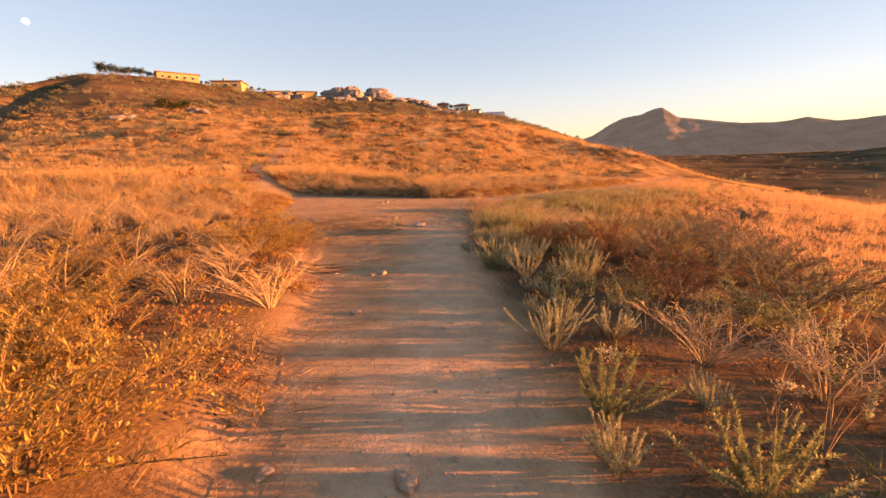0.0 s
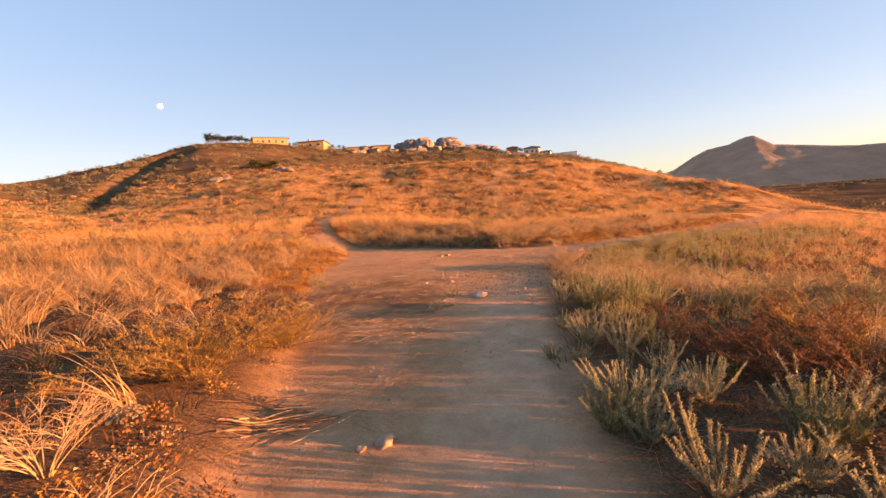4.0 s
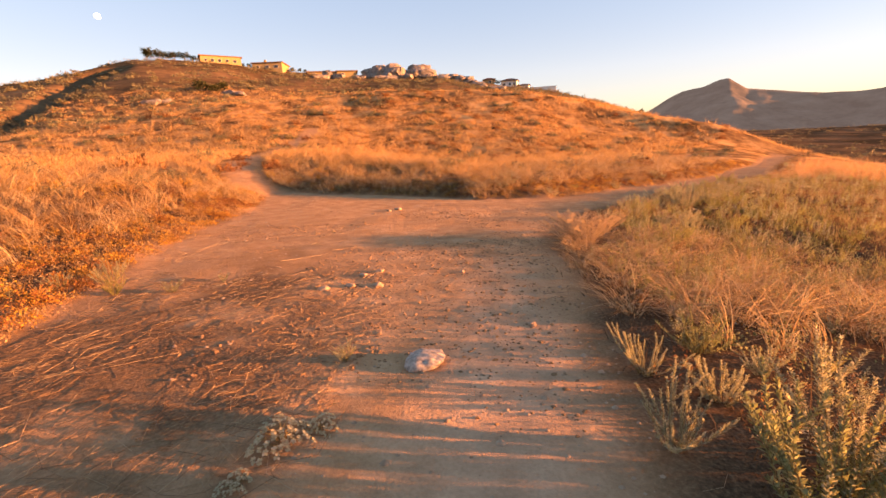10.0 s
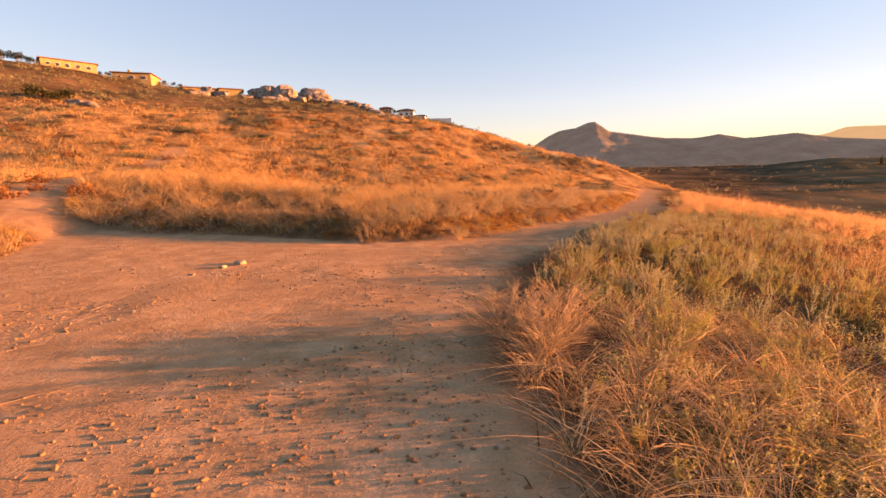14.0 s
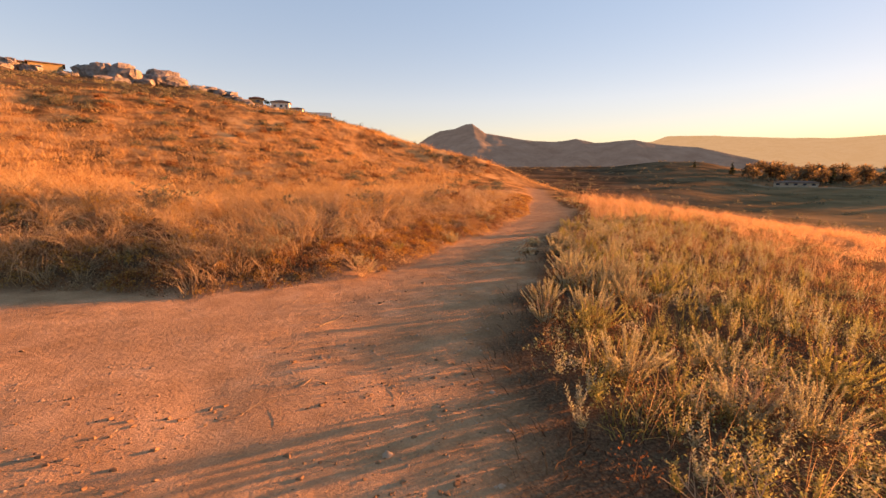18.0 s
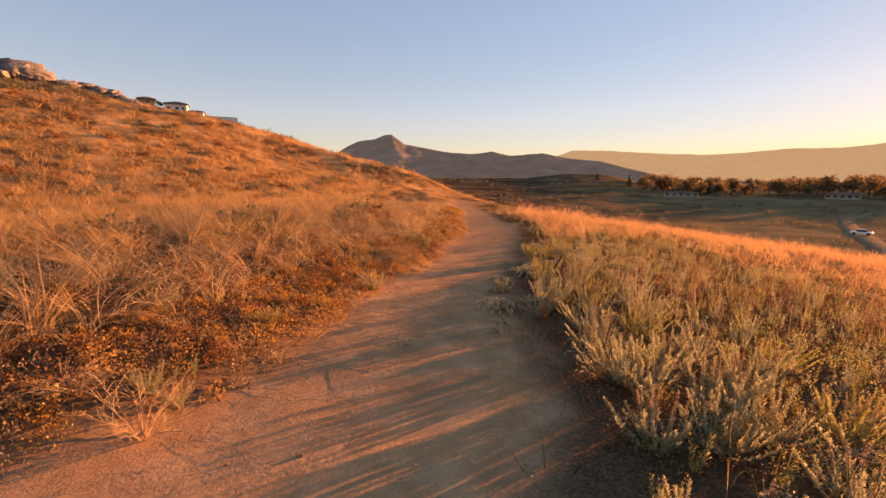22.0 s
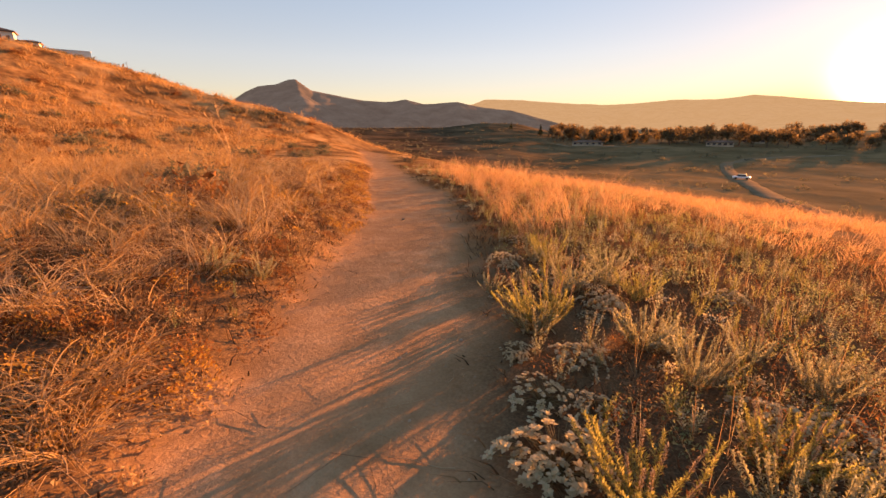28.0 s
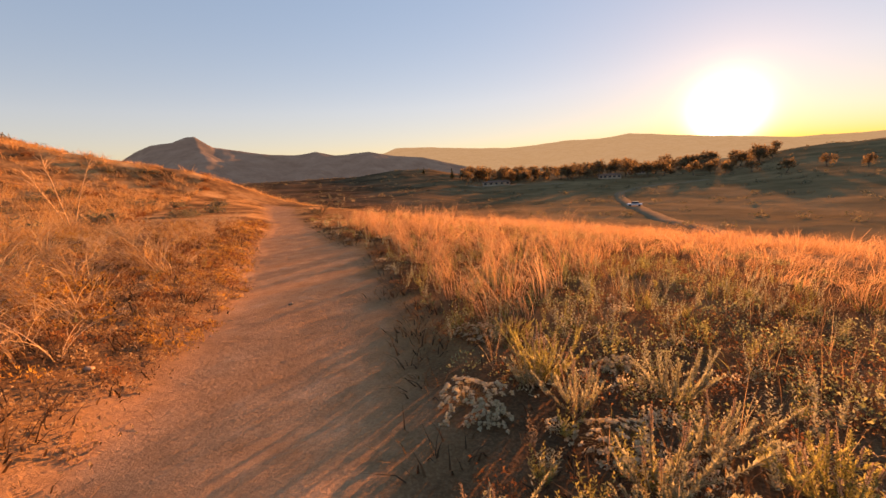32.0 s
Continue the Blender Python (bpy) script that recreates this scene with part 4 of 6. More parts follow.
plant_out(olive_weeds, [p for p in WEED_PLACES if p[1] < 6])
plant_out(weeds, [p for p in WEED_PLACES if p[1] >= 6] + [(3.1, 12.2, 0.9), (3.5, 12.7), (4.3, 13.2, 1.1), (4.6, 13.0), (5.15, 14.2), (5.45, 14.4, 1.1), (5.9, 15.4), (6.25, 15.7, 0.9), (6.75, 16.2, 1.1), (5.0, 12.9),
                                                         (5.6, 13.2, 1.1), (6.6, 14.6), (7.4, 15.4), (6.0, 14.3, 1.1), (7.0, 15.0), (8.0, 16.3), (9.3, 18.2, 0.8), (9.85, 17.6), (10.6, 18.2), (9.0, 16.2)])

DOVE = "pale felted clumps along the trail"


def felted_clump(seed, radius, height):
    """A dense low dome of broad felted leaves in rosettes."""
    rnd = random.Random(seed)
    top = tagged(new("dove_weed"), "low pale grey-green felted clump beside the trail", "weed", DOVE)
    for b in range(8):
        sv, sf, lv, lf = [], [], [], []
        for k in range(9):
            a = 2 * math.pi * (b + rnd.uniform(-0.6, 0.6)) / 8
            u = math.sqrt(rnd.uniform(0.02, 1.0))
            rad = radius * u * (1 + 0.2 * math.sin(3 * a + seed))
            tip = Vector((math.cos(a) * rad, math.sin(a) * rad, height * (1 - 0.78 * u ** 2.2) * rnd.uniform(0.75, 1.1)))
            mark = len(sv)
            tube(sv, sf, [Vector((math.cos(a) * 0.02, math.sin(a) * 0.02, -0.02)), Vector((tip.x * 0.45, tip.y * 0.45, tip.z * 0.7)), tip], 0.0025, 0.0015, grown_on=0 if mark else None)
            axis = (Vector((math.cos(a), math.sin(a), 0)) * u * 0.8 + Vector((0, 0, 1))).normalized()
            e1 = axis.cross(Vector((0.3, 0.9, 0.1))).normalized()
            e2 = axis.cross(e1)
            for j in range(11):
                g = 2.4 * j + rnd.uniform(-0.3, 0.3)
                size = rnd.uniform(0.026, 0.040) * (1.0 if j < 7 else 0.6)
                way = ((e1 * math.cos(g) + e2 * math.sin(g)) + axis * (0.15 if j < 7 else 0.9) + Vector((0, 0, rnd.gauss(0, 0.15)))).normalized()
                leaf(lv, lf, tip - axis * 0.006 * (j % 3), way, size, size * 0.72)
        part("foliage", lv, lf, M_DOVE, part("stem", sv, sf, M_STEM, top))
    return top


doves = [felted_clump(12, 0.27, 0.19), felted_clump(13, 0.31, 0.17)]
plant_out(doves, [(-1.37, 3.75, 0.6), (-1.2, 3.87, 0.55), (-1.44, 3.45, 0.5), (4.85, 15.2, 0.6), (5.6, 15.9, 0.75), (5.45, 15.8, 0.8), (6.5, 16.95, 0.8),
                  (6.7, 16.25, 0.6), (9.95, 19.3, 0.9), (8.33, 17.44, 0.85), (7.35, 17.1, 1.1), (7.85, 17.15, 0.6), (8.13, 17.85, 0.7), (9.5, 17.8, 0.9), (8.4, 16.35), (10.5, 16.95), (8.45, 16.1),
                  (9.85, 19.1, 1.0), (9.4, 17.7, 1.1), (11.05, 19.8, 0.9), (9.95, 18.45, 0.8), (-2.85, -0.5, 0.8), (8.9, 18.6, 0.5), (9.2, 17.1, 0.8), (10.9, 18.6, 0.9), (7.27, 17.07, 0.9), (8.04, 17.79, 0.6), (7.75, 17.42, 0.75), (8.54, 17.95, 0.6), (9.09, 17.72, 0.75), (6.31, 16.77, 0.8), (6.05, 16.5, 0.6), (-3.74, 3.79, 1.1), (-3.95, 3.45, 1.0)])

bush = plant("golden_bush", "feathery golden dry bush at the trail edge", "bush", "", 30, 0.95, 0.85, 0.42, 0.005, M_DARKTWIG, M_FEATHER, (0.038, 0.008), 0.0062, 0.08, 12, 0.34, 21, splay=0.45, low=0.2, base=0.12, twig_at=(0.1, 0.95))
plant_out([bush], [(-2.05, -4.4, 1.1), (-2.75, -3.6, 0.95), (-3.05, 0.35, 0.95), (-2.9, 1.6, 0.8), (-3.3, -2.9, 0.8), (-4.4, -1.2, 0.8), (2.87, 1.7, 0.75), (3.5, 2.7, 0.7), (3.3, 0.4, 0.65)], (1, 1))
twiggy = plant("dead_bush", "leafless bleached bush of tangled twigs beside the trail", "bush", "", 16, 0.62, 0.6, 0.3, 0.005, M_TWIG, None, None, 1, 0, 11, 0.34, 22)
plant_out([twiggy], [(1.05, 8.75, 1.0), (1.3, 8.35, 1.0), (1.55, 8.8, 0.9), (-1.95, -2.0, 1.05), (-2.75, -1.1, 1.0), (1.62, -3.1, 1.0), (2.05, -3.6, 1.1), (1.25, 9.0, 1.05), (1.45, 8.55, 1.1), (1.9, 9.4, 0.9), (-3.9, -3.6, 1.0), (1.85, 15.0, 0.75), (3.6, 10.4, 0.7), (5.6, 15.3, 0.5)], (1, 1))
russet = plant("russet_shrub", "russet brown shrub with fine dry leaves", "shrub", "", 18, 0.75, 0.55, 0.25, 0.005, M_DARKTWIG, M_RUSSET, (0.03, 0.012), 0.012, 0.08, 11, 0.32, 23, low=0.3, base=0.1)
plant_out([russet], [(3.0, -4.2, 1.0), (2.1, -5.2, 0.9), (2.4, 0.3, 1.0), (3.0, 2.2, 1.0), (1.6, 2.1, 0.8), (3.6, 1.0, 1.0), (1.95, 0.85, 1.0), (1.75, 1.25, 0.9), (2.6, 1.3, 1.1), (2.2, -1.6, 1.0)], (1, 1))
sage = plant("sage_shrub", "rounded grey-brown sage shrub", "shrub", "", 18, 0.85, 0.75, 0.3, 0.006, M_DARKTWIG, M_SAGE, (0.034, 0.016), 0.012, 0.1, 11, 0.32, 24, low=0.3, base=0.1)
plant_out([sage], [(3.3, -2.0, 1.0), (3.6, -5.0, 1.0), (4.4, 0.4, 1.0), (4.6, 3.2, 1.0), (5.2, 2.2, 1.1), (3.8, -0.9, 1.0), (4.2, 4.3, 0.9), (6.2, 4.6, 1.1), (23.8, 36.2, 1.3), (2.9, -0.3, 1.1), (4.6, 1.2, 1.0), (-3.9, 3.6, 0.55)], (1, 1))
olive_shrub = plant("olive_shrub", "dense olive-green leafy shrub on the valley side", "shrub", "", 15, 0.85, 0.6, 0.3, 0.005, M_STEM, M_OLIVE, (0.034, 0.013), 0.009, 0.06, 10, 0.34, 26, low=0.3, base=0.1)
plant_out([olive_shrub], [(2.6, -2.4, 0.8), (3.9, -3.4, 0.9), (1.9, -1.4, 0.6), (1.6, -1.9, 0.5), (3.6, 4.0, 1.1), (4.5, 4.5, 1.15), (3.9, 3.1, 1.1), (4.8, 3.6, 1.2), (3.4, 2.6, 1.0), (4.6, 1.7, 1.15), (3.0, 3.6, 0.9), (5.4, 4.4, 1.2), (3.9, 5.4, 0.75), (4.9, 6.0, 0.8), (3.4, 6.8, 0.6), (4.6, 7.4, 0.7), (2.7, 7.6, 0.5), (3.6, 8.4, 0.6), (2.9, 9.2, 0.55), (2.6, 5.9, 0.5), (2.3, 6.9, 0.45), (2.4, 8.3, 0.5)], (1, 1))
flower = plant("yellow_flowered_weed", "thin branching weed with small yellow flowers", "weed", "", 7, 0.6, 0.35, 0.15, 0.003, M_STEM, M_YELLOW, (0.014, 0.013), 0.05, 0.5, 7, 0.22, 25)
plant_out([flower], [(1.5, -2.2, 1.0), (1.8, -2.7, 0.9), (-4.5, 6.2, 0.6)], (1, 1))

TUSSOCK = "bleached grass tussocks beside the trail"
tussock = [plant("grass_tussock", "bleached arching tussock of dry grass beside the trail", "grass", TUSSOCK, 12, h, sp, 0.55, 0.0052, m, None, None, 1, 0, 7, h, s, base=0.10, twig_at=(0.0, 0.12))
           for h, sp, m, s in ((0.70, 0.55, M_STRAW, 31), (0.82, 0.60, M_TWIG, 32))]
plant_out(tussock, [(x, y, 0.8 * (s[0] if s else 1) if x > 1 and 5 < y < 10 else (s[0] if s else 1)) for x, y, *s in ((1.55, 5.95), (1.2, 8.7, 0.9), (2.2, 5.8), (1.2, 6.9, 0.95), (3.3, 8.6), (1.15, 8.1, 0.9), (1.6, 6.5, 1.1), (1.7, 6.0, 1.0), (2.1, 8.1, 1.1), (2.0, 7.2, 1.1), (2.6, 6.6), (1.5, 7.4, 1.1), (3.2, 7.4), (1.4, 5.5, 0.9), (2.6, 9.2), (1.2, 8.4, 0.9), (2.8, 8.0), (1.2, 7.5, 0.9), (5.75, 18.95, 1.1), (5.0, 18.5, 0.8),
                    (-3.2, -1.4, 0.9), (-1.9, -3.4, 0.3), (-3.6, 1.0, 0.8), (5.85, 19.1, 0.9), (5.62, 18.98, 1.15), (5.72, 18.72, 1.0), (6.0, 19.2, 1.1), (5.7, 20.3, 1.1), (1.5, 15.5, 0.7), (3.5, 18.2), (2.2, 17.6), (6.4, 20.8), (-7.2, 9.5, 0.9), (-6.9, 11.0, 0.9), (4.1, 19.4), (2.6, 19.2), (1.2, 18.1), (7.2, 22.0), (-5.6, 5.2, 0.8))], (0.9, 1.1))
MUSTARD = "dry arching stalks on the bank"
mustard = [plant("dry_stalk", "tall arching bleached stalk with dry side twigs on the bank", "weed", MUSTARD, 4, 1.0, 0.9, 0.55, 0.0048, M_TWIG, None, None, 1, 0, 7, 0.4, s) for s in (41, 42, 43)]
rnd_m = random.Random(9)
stalks = []
while len(stalks) < 170:
    x, y = rnd_m.uniform(-9, 13), rnd_m.uniform(15, 27)
    d = float(off_trail(np.array([x]), np.array([y]))[0])
    if 0.6 < d < (2.8 if len(stalks) < 110 else 6) and float(valley_side(np.array([x]), np.array([y]))[0]) < 0.3:
        stalks.append((x, y, rnd_m.uniform(0.6, 1.0)))
plant_out(mustard, stalks)


# ---- stones, sticks and litter on the trail ----
M_STONE = plain_mat("sandy_stone", (0.27, 0.18, 0.115), (0.43, 0.31, 0.21), 14, 0.9, 0, 0.5, 0.01)
M_GRANITE = plain_mat("pale_granite", (0.13, 0.11, 0.095), (0.34, 0.295, 0.26), 0.9, 0.9, 0, 0.9, 0.4)
M_GRIT = plain_mat("pale_grit", (0.24, 0.15, 0.09), (0.44, 0.31, 0.20), 14, 0.95, 0, 0, 0.01)
M_SPECKLED = plain_mat("speckled_stone", (0.20, 0.155, 0.12), (0.50, 0.41, 0.33), 45, 0.9, 0, 0, 0.006)


def lump(size, seed, level=3, rough=0.25, flat=0.7):
    """A worn stone as a bmesh."""
    bm = bmesh.new()
    bmesh.ops.create_icosphere(bm, subdivisions=level, radius=1.0)
    off = Vector((seed * 3.1, seed * 1.7, seed * 0.9))
    for v in bm.verts:
        d = 1 + rough * noise.noise(v.co * 1.1 + off) + rough * 0.5 * noise.noise(v.co * 2.7 + off)
        v.co = Vector((v.co.x * size[0], v.co.y * size[1], v.co.z * size[2] * flat)) * d
    return bm


def stone(name, label, group, x, y, size, seed, mat, level=2, sink=0.3, z=None, rough=0.25):
    bm = lump(size, seed, level, rough)
    me = bpy.data.meshes.new(name)
    bm.to_mesh(me)
    bm.free()
    for p in me.polygons:
        p.use_smooth = level > 2
    me.materials.append(mat)
    ob = tagged(new(name, me), label, "stone", group)
    ob.matrix_basis = pose(x, y, (float(land(x, y)) if z is None else z) + size[2] * (0.7 - sink), 0, 0, seed * 57.0)
    return ob


STONES = "stones on the trail"
for i, (x, y, r) in enumerate([(-1.16, -4.16, 0.07), (-0.5, -4.25, 0.10), (-1.14, -1.95, 0.08), (-1.07, -0.37, 0.11), (-1.2, -0.45, 0.06), (-1.75, 6.73, 0.08), (-1.58, 6.9, 0.08),
                               (-1.47, 6.34, 0.10), (-1.78, 6.3, 0.09), (-2.05, 6.2, 0.09), (-2.62, 12.4, 0.10), (-2.45, 12.7, 0.16), (1.74, 11.04, 0.025), (4.25, 17.35, 0.09), (11.66, 24.4, 0.07), (11.1, 22.5, 0.05),
                               (0.1, 5.3, 0.07), (-0.55, 6.9, 0.06), (3.0, 16.6, 0.05), (8.9, 22.0, 0.06), (7.0, 20.1, 0.05), (-2.9, 11.9, 0.07)]):
    stone("stone", "small tan stone half sunk in the dirt trail", STONES, x, y, (r * 0.66, r * 0.52, r * 0.4), i + 1, M_STONE, 3, 0.45, rough=0.6)


stone("trail_boulder", "pale speckled flat stone bedded in the trail", "", -0.72, 4.6, (0.15, 0.115, 0.085), 7, M_SPECKLED, 4, 0.35, rough=0.22)


def pebbles():
    """Loose grit and gravel on the dirt."""
    n = 26000
    x, y = rng.uniform(-8, 14, n * 4), rng.uniform(-7, 27, n * 4)
    d = off_trail(x, y)
    k = (d < 0.05) & ((fbm(x / 1.1, y / 1.1, 81) > 0.05) | (d > -0.3)) & (rng.random(len(x)) < np.where(y > 13.5, 0.18, 1.0))
    x, y = x[k][:n], y[k][:n]
    n = len(x)
    ico = np.array([(0, 0, 1), (0.9, 0, 0.1), (0.28, 0.85, 0.05), (-0.72, 0.53, 0.1), (-0.72, -0.53, 0), (0.28, -0.85, 0.1), (0, 0, -0.6)])
    tri = np.array([(0, 1, 2), (0, 2, 3), (0, 3, 4), (0, 4, 5), (0, 5, 1)])
    s = (rng.gamma(1.6, 0.0045, n) * np.where(y > 13, 0.7, 1.0)).clip(0.003, 0.04)
    a = rng.uniform(0, 6.3, n)
    c, q = np.cos(a)[:, None], np.sin(a)[:, None]
    px, py = ico[None, :, 0] * c - ico[None, :, 1] * q, ico[None, :, 0] * q + ico[None, :, 1] * c
    v = np.stack([px * s[:, None] + x[:, None], py * s[:, None] * 0.8 + y[:, None], ico[None, :, 2] * s[:, None] * 0.75 + land(x, y)[:, None]], -1)
    f = (np.arange(n) * 7)[:, None, None] + tri[None]
    tagged(new("gravel", smooth_mesh("gravel", v.reshape(-1, 3), f.reshape(-1, 3), M_GRIT)), "loose grit and small gravel on the dirt trail", "gravel", kind="stuff")


pebbles()


def clods():
    """Crumbled earth and gravel where the trails meet."""
    n = 15000
    x, y = rng.uniform(-7, 8, n * 5), rng.uniform(2, 17.5, n * 5)
    d = off_trail(x, y)
    k = (d < -0.1) & (fbm(x / 1.6, y / 1.6, 83, 3) + 0.25 * fbm(x * 2, y * 2, 84) > 0.0) & (rng.random(len(x)) < np.clip(1.5 - np.hypot(x + 1.0, y - 7.0) / 4.5, 0.06, 1))
    x, y = x[k][:n], y[k][:n]
    n = len(x)
    ring = np.array([(math.cos(a), math.sin(a), -0.25) for a in (0, 1.05, 2.1, 3.14, 4.2, 5.25)] + [(0.55 * math.cos(a + 0.5), 0.55 * math.sin(a + 0.5), 0.5) for a in (0, 2.1, 4.2)])
    tri = np.array([(0, 1, 6), (1, 2, 6), (2, 7, 6), (2, 3, 7), (3, 4, 7), (4, 8, 7), (4, 5, 8), (5, 0, 8), (0, 6, 8), (6, 7, 8)])
    s = rng.gamma(1.7, 0.0052, n).clip(0.003, 0.03)
    a = rng.uniform(0, 6.3, n)
    c, q = np.cos(a)[:, None], np.sin(a)[:, None]
    jig = 1 + 0.3 * rng.normal(size=(n, 9))
    px, py = (ring[None, :, 0] * c - ring[None, :, 1] * q) * jig, (ring[None, :, 0] * q + ring[None, :, 1] * c) * jig
    v = np.stack([px * s[:, None] + x[:, None], py * s[:, None] * 0.8 + y[:, None], ring[None, :, 2] * s[:, None] * 0.9 + land(x, y)[:, None]], -1)
    f = (np.arange(n) * 9)[:, None, None] + tri[None]
    me = smooth_mesh("dirt_clods", v.reshape(-1, 3), f.reshape(-1, 3), M_CLOD)
    me.polygons.foreach_set("use_smooth", np.zeros(len(me.polygons), bool))
    tagged(new("dirt_clods", me), "crumbled reddish earth and gravel where the trails meet", "gravel", kind="stuff")


M_CLOD = plain_mat("crumbled_earth", (0.17, 0.095, 0.05), (0.29, 0.175, 0.095), 9, 0.95, 0, 0, 0.01)
clods()


def litter(name, label, share, mat, seed):
    """Dead twigs and straws lying on the bare ground."""
    sets = [(-4.2, 1.8, -1.2, 6.8, 3600), (-5.8, 6.5, -3.0, 10.5, 900), (0.3, -5, 1.2, 9, 500), (2.6, 11, 9.5, 18.5, 900), (-1, 6, 3, 12, 350), (-1.8, -5, -1.0, 2, 250), (2, 14.5, 9, 22, 350)]
    pts = np.concatenate([np.stack([rng.uniform(a, c, n), rng.uniform(b, d, n)], 1) for a, b, c, d, n in sets])
    pts = pts[rng.random(len(pts)) < share]
    d = off_trail(pts[:, 0], pts[:, 1])
    keep = (d < 1.2) & (d > -4.0) & ((fbm(pts[:, 0] / 1.2, pts[:, 1] / 1.2, seed) > -0.1))
    pts = pts[keep]
    n = len(pts)
    ln, a = rng.gamma(2.2, 0.085, n).clip(0.05, 0.7), rng.uniform(0, np.pi, n)
    way = np.stack([np.cos(a), np.sin(a)], 1)
    bow = np.stack([-np.sin(a), np.cos(a)], 1) * (rng.normal(0, 0.42, n) * ln)[:, None]
    rows = []
    w = rng.uniform(0.0005, 0.0013, n)
    for u in (-0.5, 0, 0.5):
        p = pts + way * (ln * u)[:, None] + bow * (1 - 4 * u * u)
        z = land(p[:, 0], p[:, 1])
        lift = 0.004 + rng.random(n) * 0.035 * (0.5 - abs(u) * 0.6)
        side = np.stack([-np.sin(a), np.cos(a)], 1) * w[:, None]
        rows.append(np.stack([p[:, 0] - side[:, 0], p[:, 1] - side[:, 1], z + lift], 1))
        rows.append(np.stack([p[:, 0] + side[:, 0], p[:, 1] + side[:, 1], z + lift], 1))
        rows.append(np.stack([p[:, 0], p[:, 1], z + lift + w * 1.8], 1))
    v = np.stack(rows, 1).reshape(-1, 3)
    f = []
    for k in (0, 3):
        for p, q in ((0, 1), (1, 2), (2, 0)):
            f += [(k + p, k + q, k + 3 + q), (k + p, k + 3 + q, k + 3 + p)]
    f = ((np.arange(n) * 9)[:, None, None] + np.array(f)[None]).reshape(-1, 3)
    tagged(new(name, smooth_mesh(name, v, f, mat)), label, "twigs", kind="stuff")


litter("twig_litter", "bleached dead twigs and straws lying on the dirt", 0.4, M_TWIG, 91)
litter("brown_twig_litter", "brown dead twigs matted on the dirt", 0.35, M_DARKTWIG, 92)


def stick(label, x, y, length, turn, r, mat, seed, group="sticks on the trail"):
    rnd = random.Random(seed)
    sv, sf = [], []
    pts = []
    for i in range(7):
        u = i / 6 - 0.5
        a = radians(turn)
        px, py = x + math.cos(a) * u * length - math.sin(a) * rnd.gauss(0, 0.02) * length, y + math.sin(a) * u * length + math.cos(a) * rnd.gauss(0, 0.02) * length
        pts.append(Vector((px, py, float(land(px, py)) + r * 1.2)))
    tube(sv, sf, pts, r, r * 0.5, 5)
    me = bpy.data.meshes.new("stick")
    me.from_pydata(sv, [], sf)
    me.materials.append(mat)
    return tagged(new("stick", me), label, "stick", group)


for i, (x, y, ln, tn, r) in enumerate([(1.11, 13.2, 0.42, 40, 0.003), (0.69, 11.87, 0.14, 50, 0.003), (4.4, 15.6, 0.25, 70, 0.0025), (2.3, 12.3, 0.2, 20, 0.004), (5.5, 16.3, 0.3, 75, 0.0025), (0.9, 8.9, 0.5, 15, 0.004),
                                       (-0.4, 3.0, 0.2, 100, 0.003), (-0.1, 2.9, 0.15, 70, 0.003), (2.7, 13.3, 0.3, -20, 0.0025), (6.9, 17.6, 0.35, 120, 0.0025), (0.2, 4.2, 0.1, 60, 0.004), (-2.4, 8.2, 0.5, 30, 0.003), (-2.9, 7.6, 0.6, 35, 0.003)]):
    stick("thin bleached stick lying on the dirt trail", x, y, ln, tn, r, M_TWIG, i)
rnd_p = random.Random(4)
for i in range(46):
    stick("dead stick in a pile of brush at the trail edge", -1.95 + rnd_p.gauss(0, 0.16), -0.15 + rnd_p.gauss(0, 0.14), rnd_p.uniform(0.3, 0.7), 25 + rnd_p.gauss(0, 16), rnd_p.uniform(0.003, 0.006), M_DARKTWIG if i % 3 else M_TWIG, 100 + i,
          "pile of dead brush").location.z += abs(rnd_p.gauss(0, 0.035))


def fallen_branch(x, y, turn, size, seed):
    """A bleached forked branch, arched up from the litter."""
    rnd = random.Random(seed)
    sv, sf = [], []
    a = radians(turn)
    way, side = Vector((math.cos(a), math.sin(a), 0)), Vector((-math.sin(a), math.cos(a), 0))
    main = [way * size * u + side * size * 0.10 * math.sin(3 * u + seed) + Vector((0, 0, size * (0.02 + 0.22 * math.sin(min(u * 1.25, 1) * 2.6)))) for u in (0, 0.15, 0.3, 0.45, 0.6, 0.75, 0.9, 1)]
    tube(sv, sf, main, 0.0055, 0.0022, 5)
    for k, at in enumerate((2, 4, 5)):
        w2 = (way + side * rnd.choice((-0.7, 0.7))).normalized()
        tube(sv, sf, [main[at] + w2 * size * 0.3 * u - Vector((0, 0, size * 0.08 * u * u)) for u in (0, 0.35, 0.7, 1)], 0.0035, 0.0015, 4, grown_on=at * 5)
    me = bpy.data.meshes.new("fallen_branch")
    me.from_pydata(sv, [], sf)
    me.materials.append(M_TWIG)
    for p in me.polygons:
        p.use_smooth = True
    ob = tagged(new("fallen_branch", me), "bleached forked dead branch lying on the bank", "branch", "dead branches on the bank")
    ob.location = (x, y, float(land(x, y)) - 0.01)
    return ob


for i, (x, y, tn, size) in enumerate([(6.9, 20.5, -8, 0.6), (6.6, 20.5, 20, 0.55), (7.2, 21.2, 80, 0.7), (3.3, 18.2, 160, 0.7), (2.6, 17.8, 30, 0.6), (1.2, 16.6, 60, 0.6), (5.2, 19.3, 110, 0.6)]):
    fallen_branch(x, y, tn, size, i)
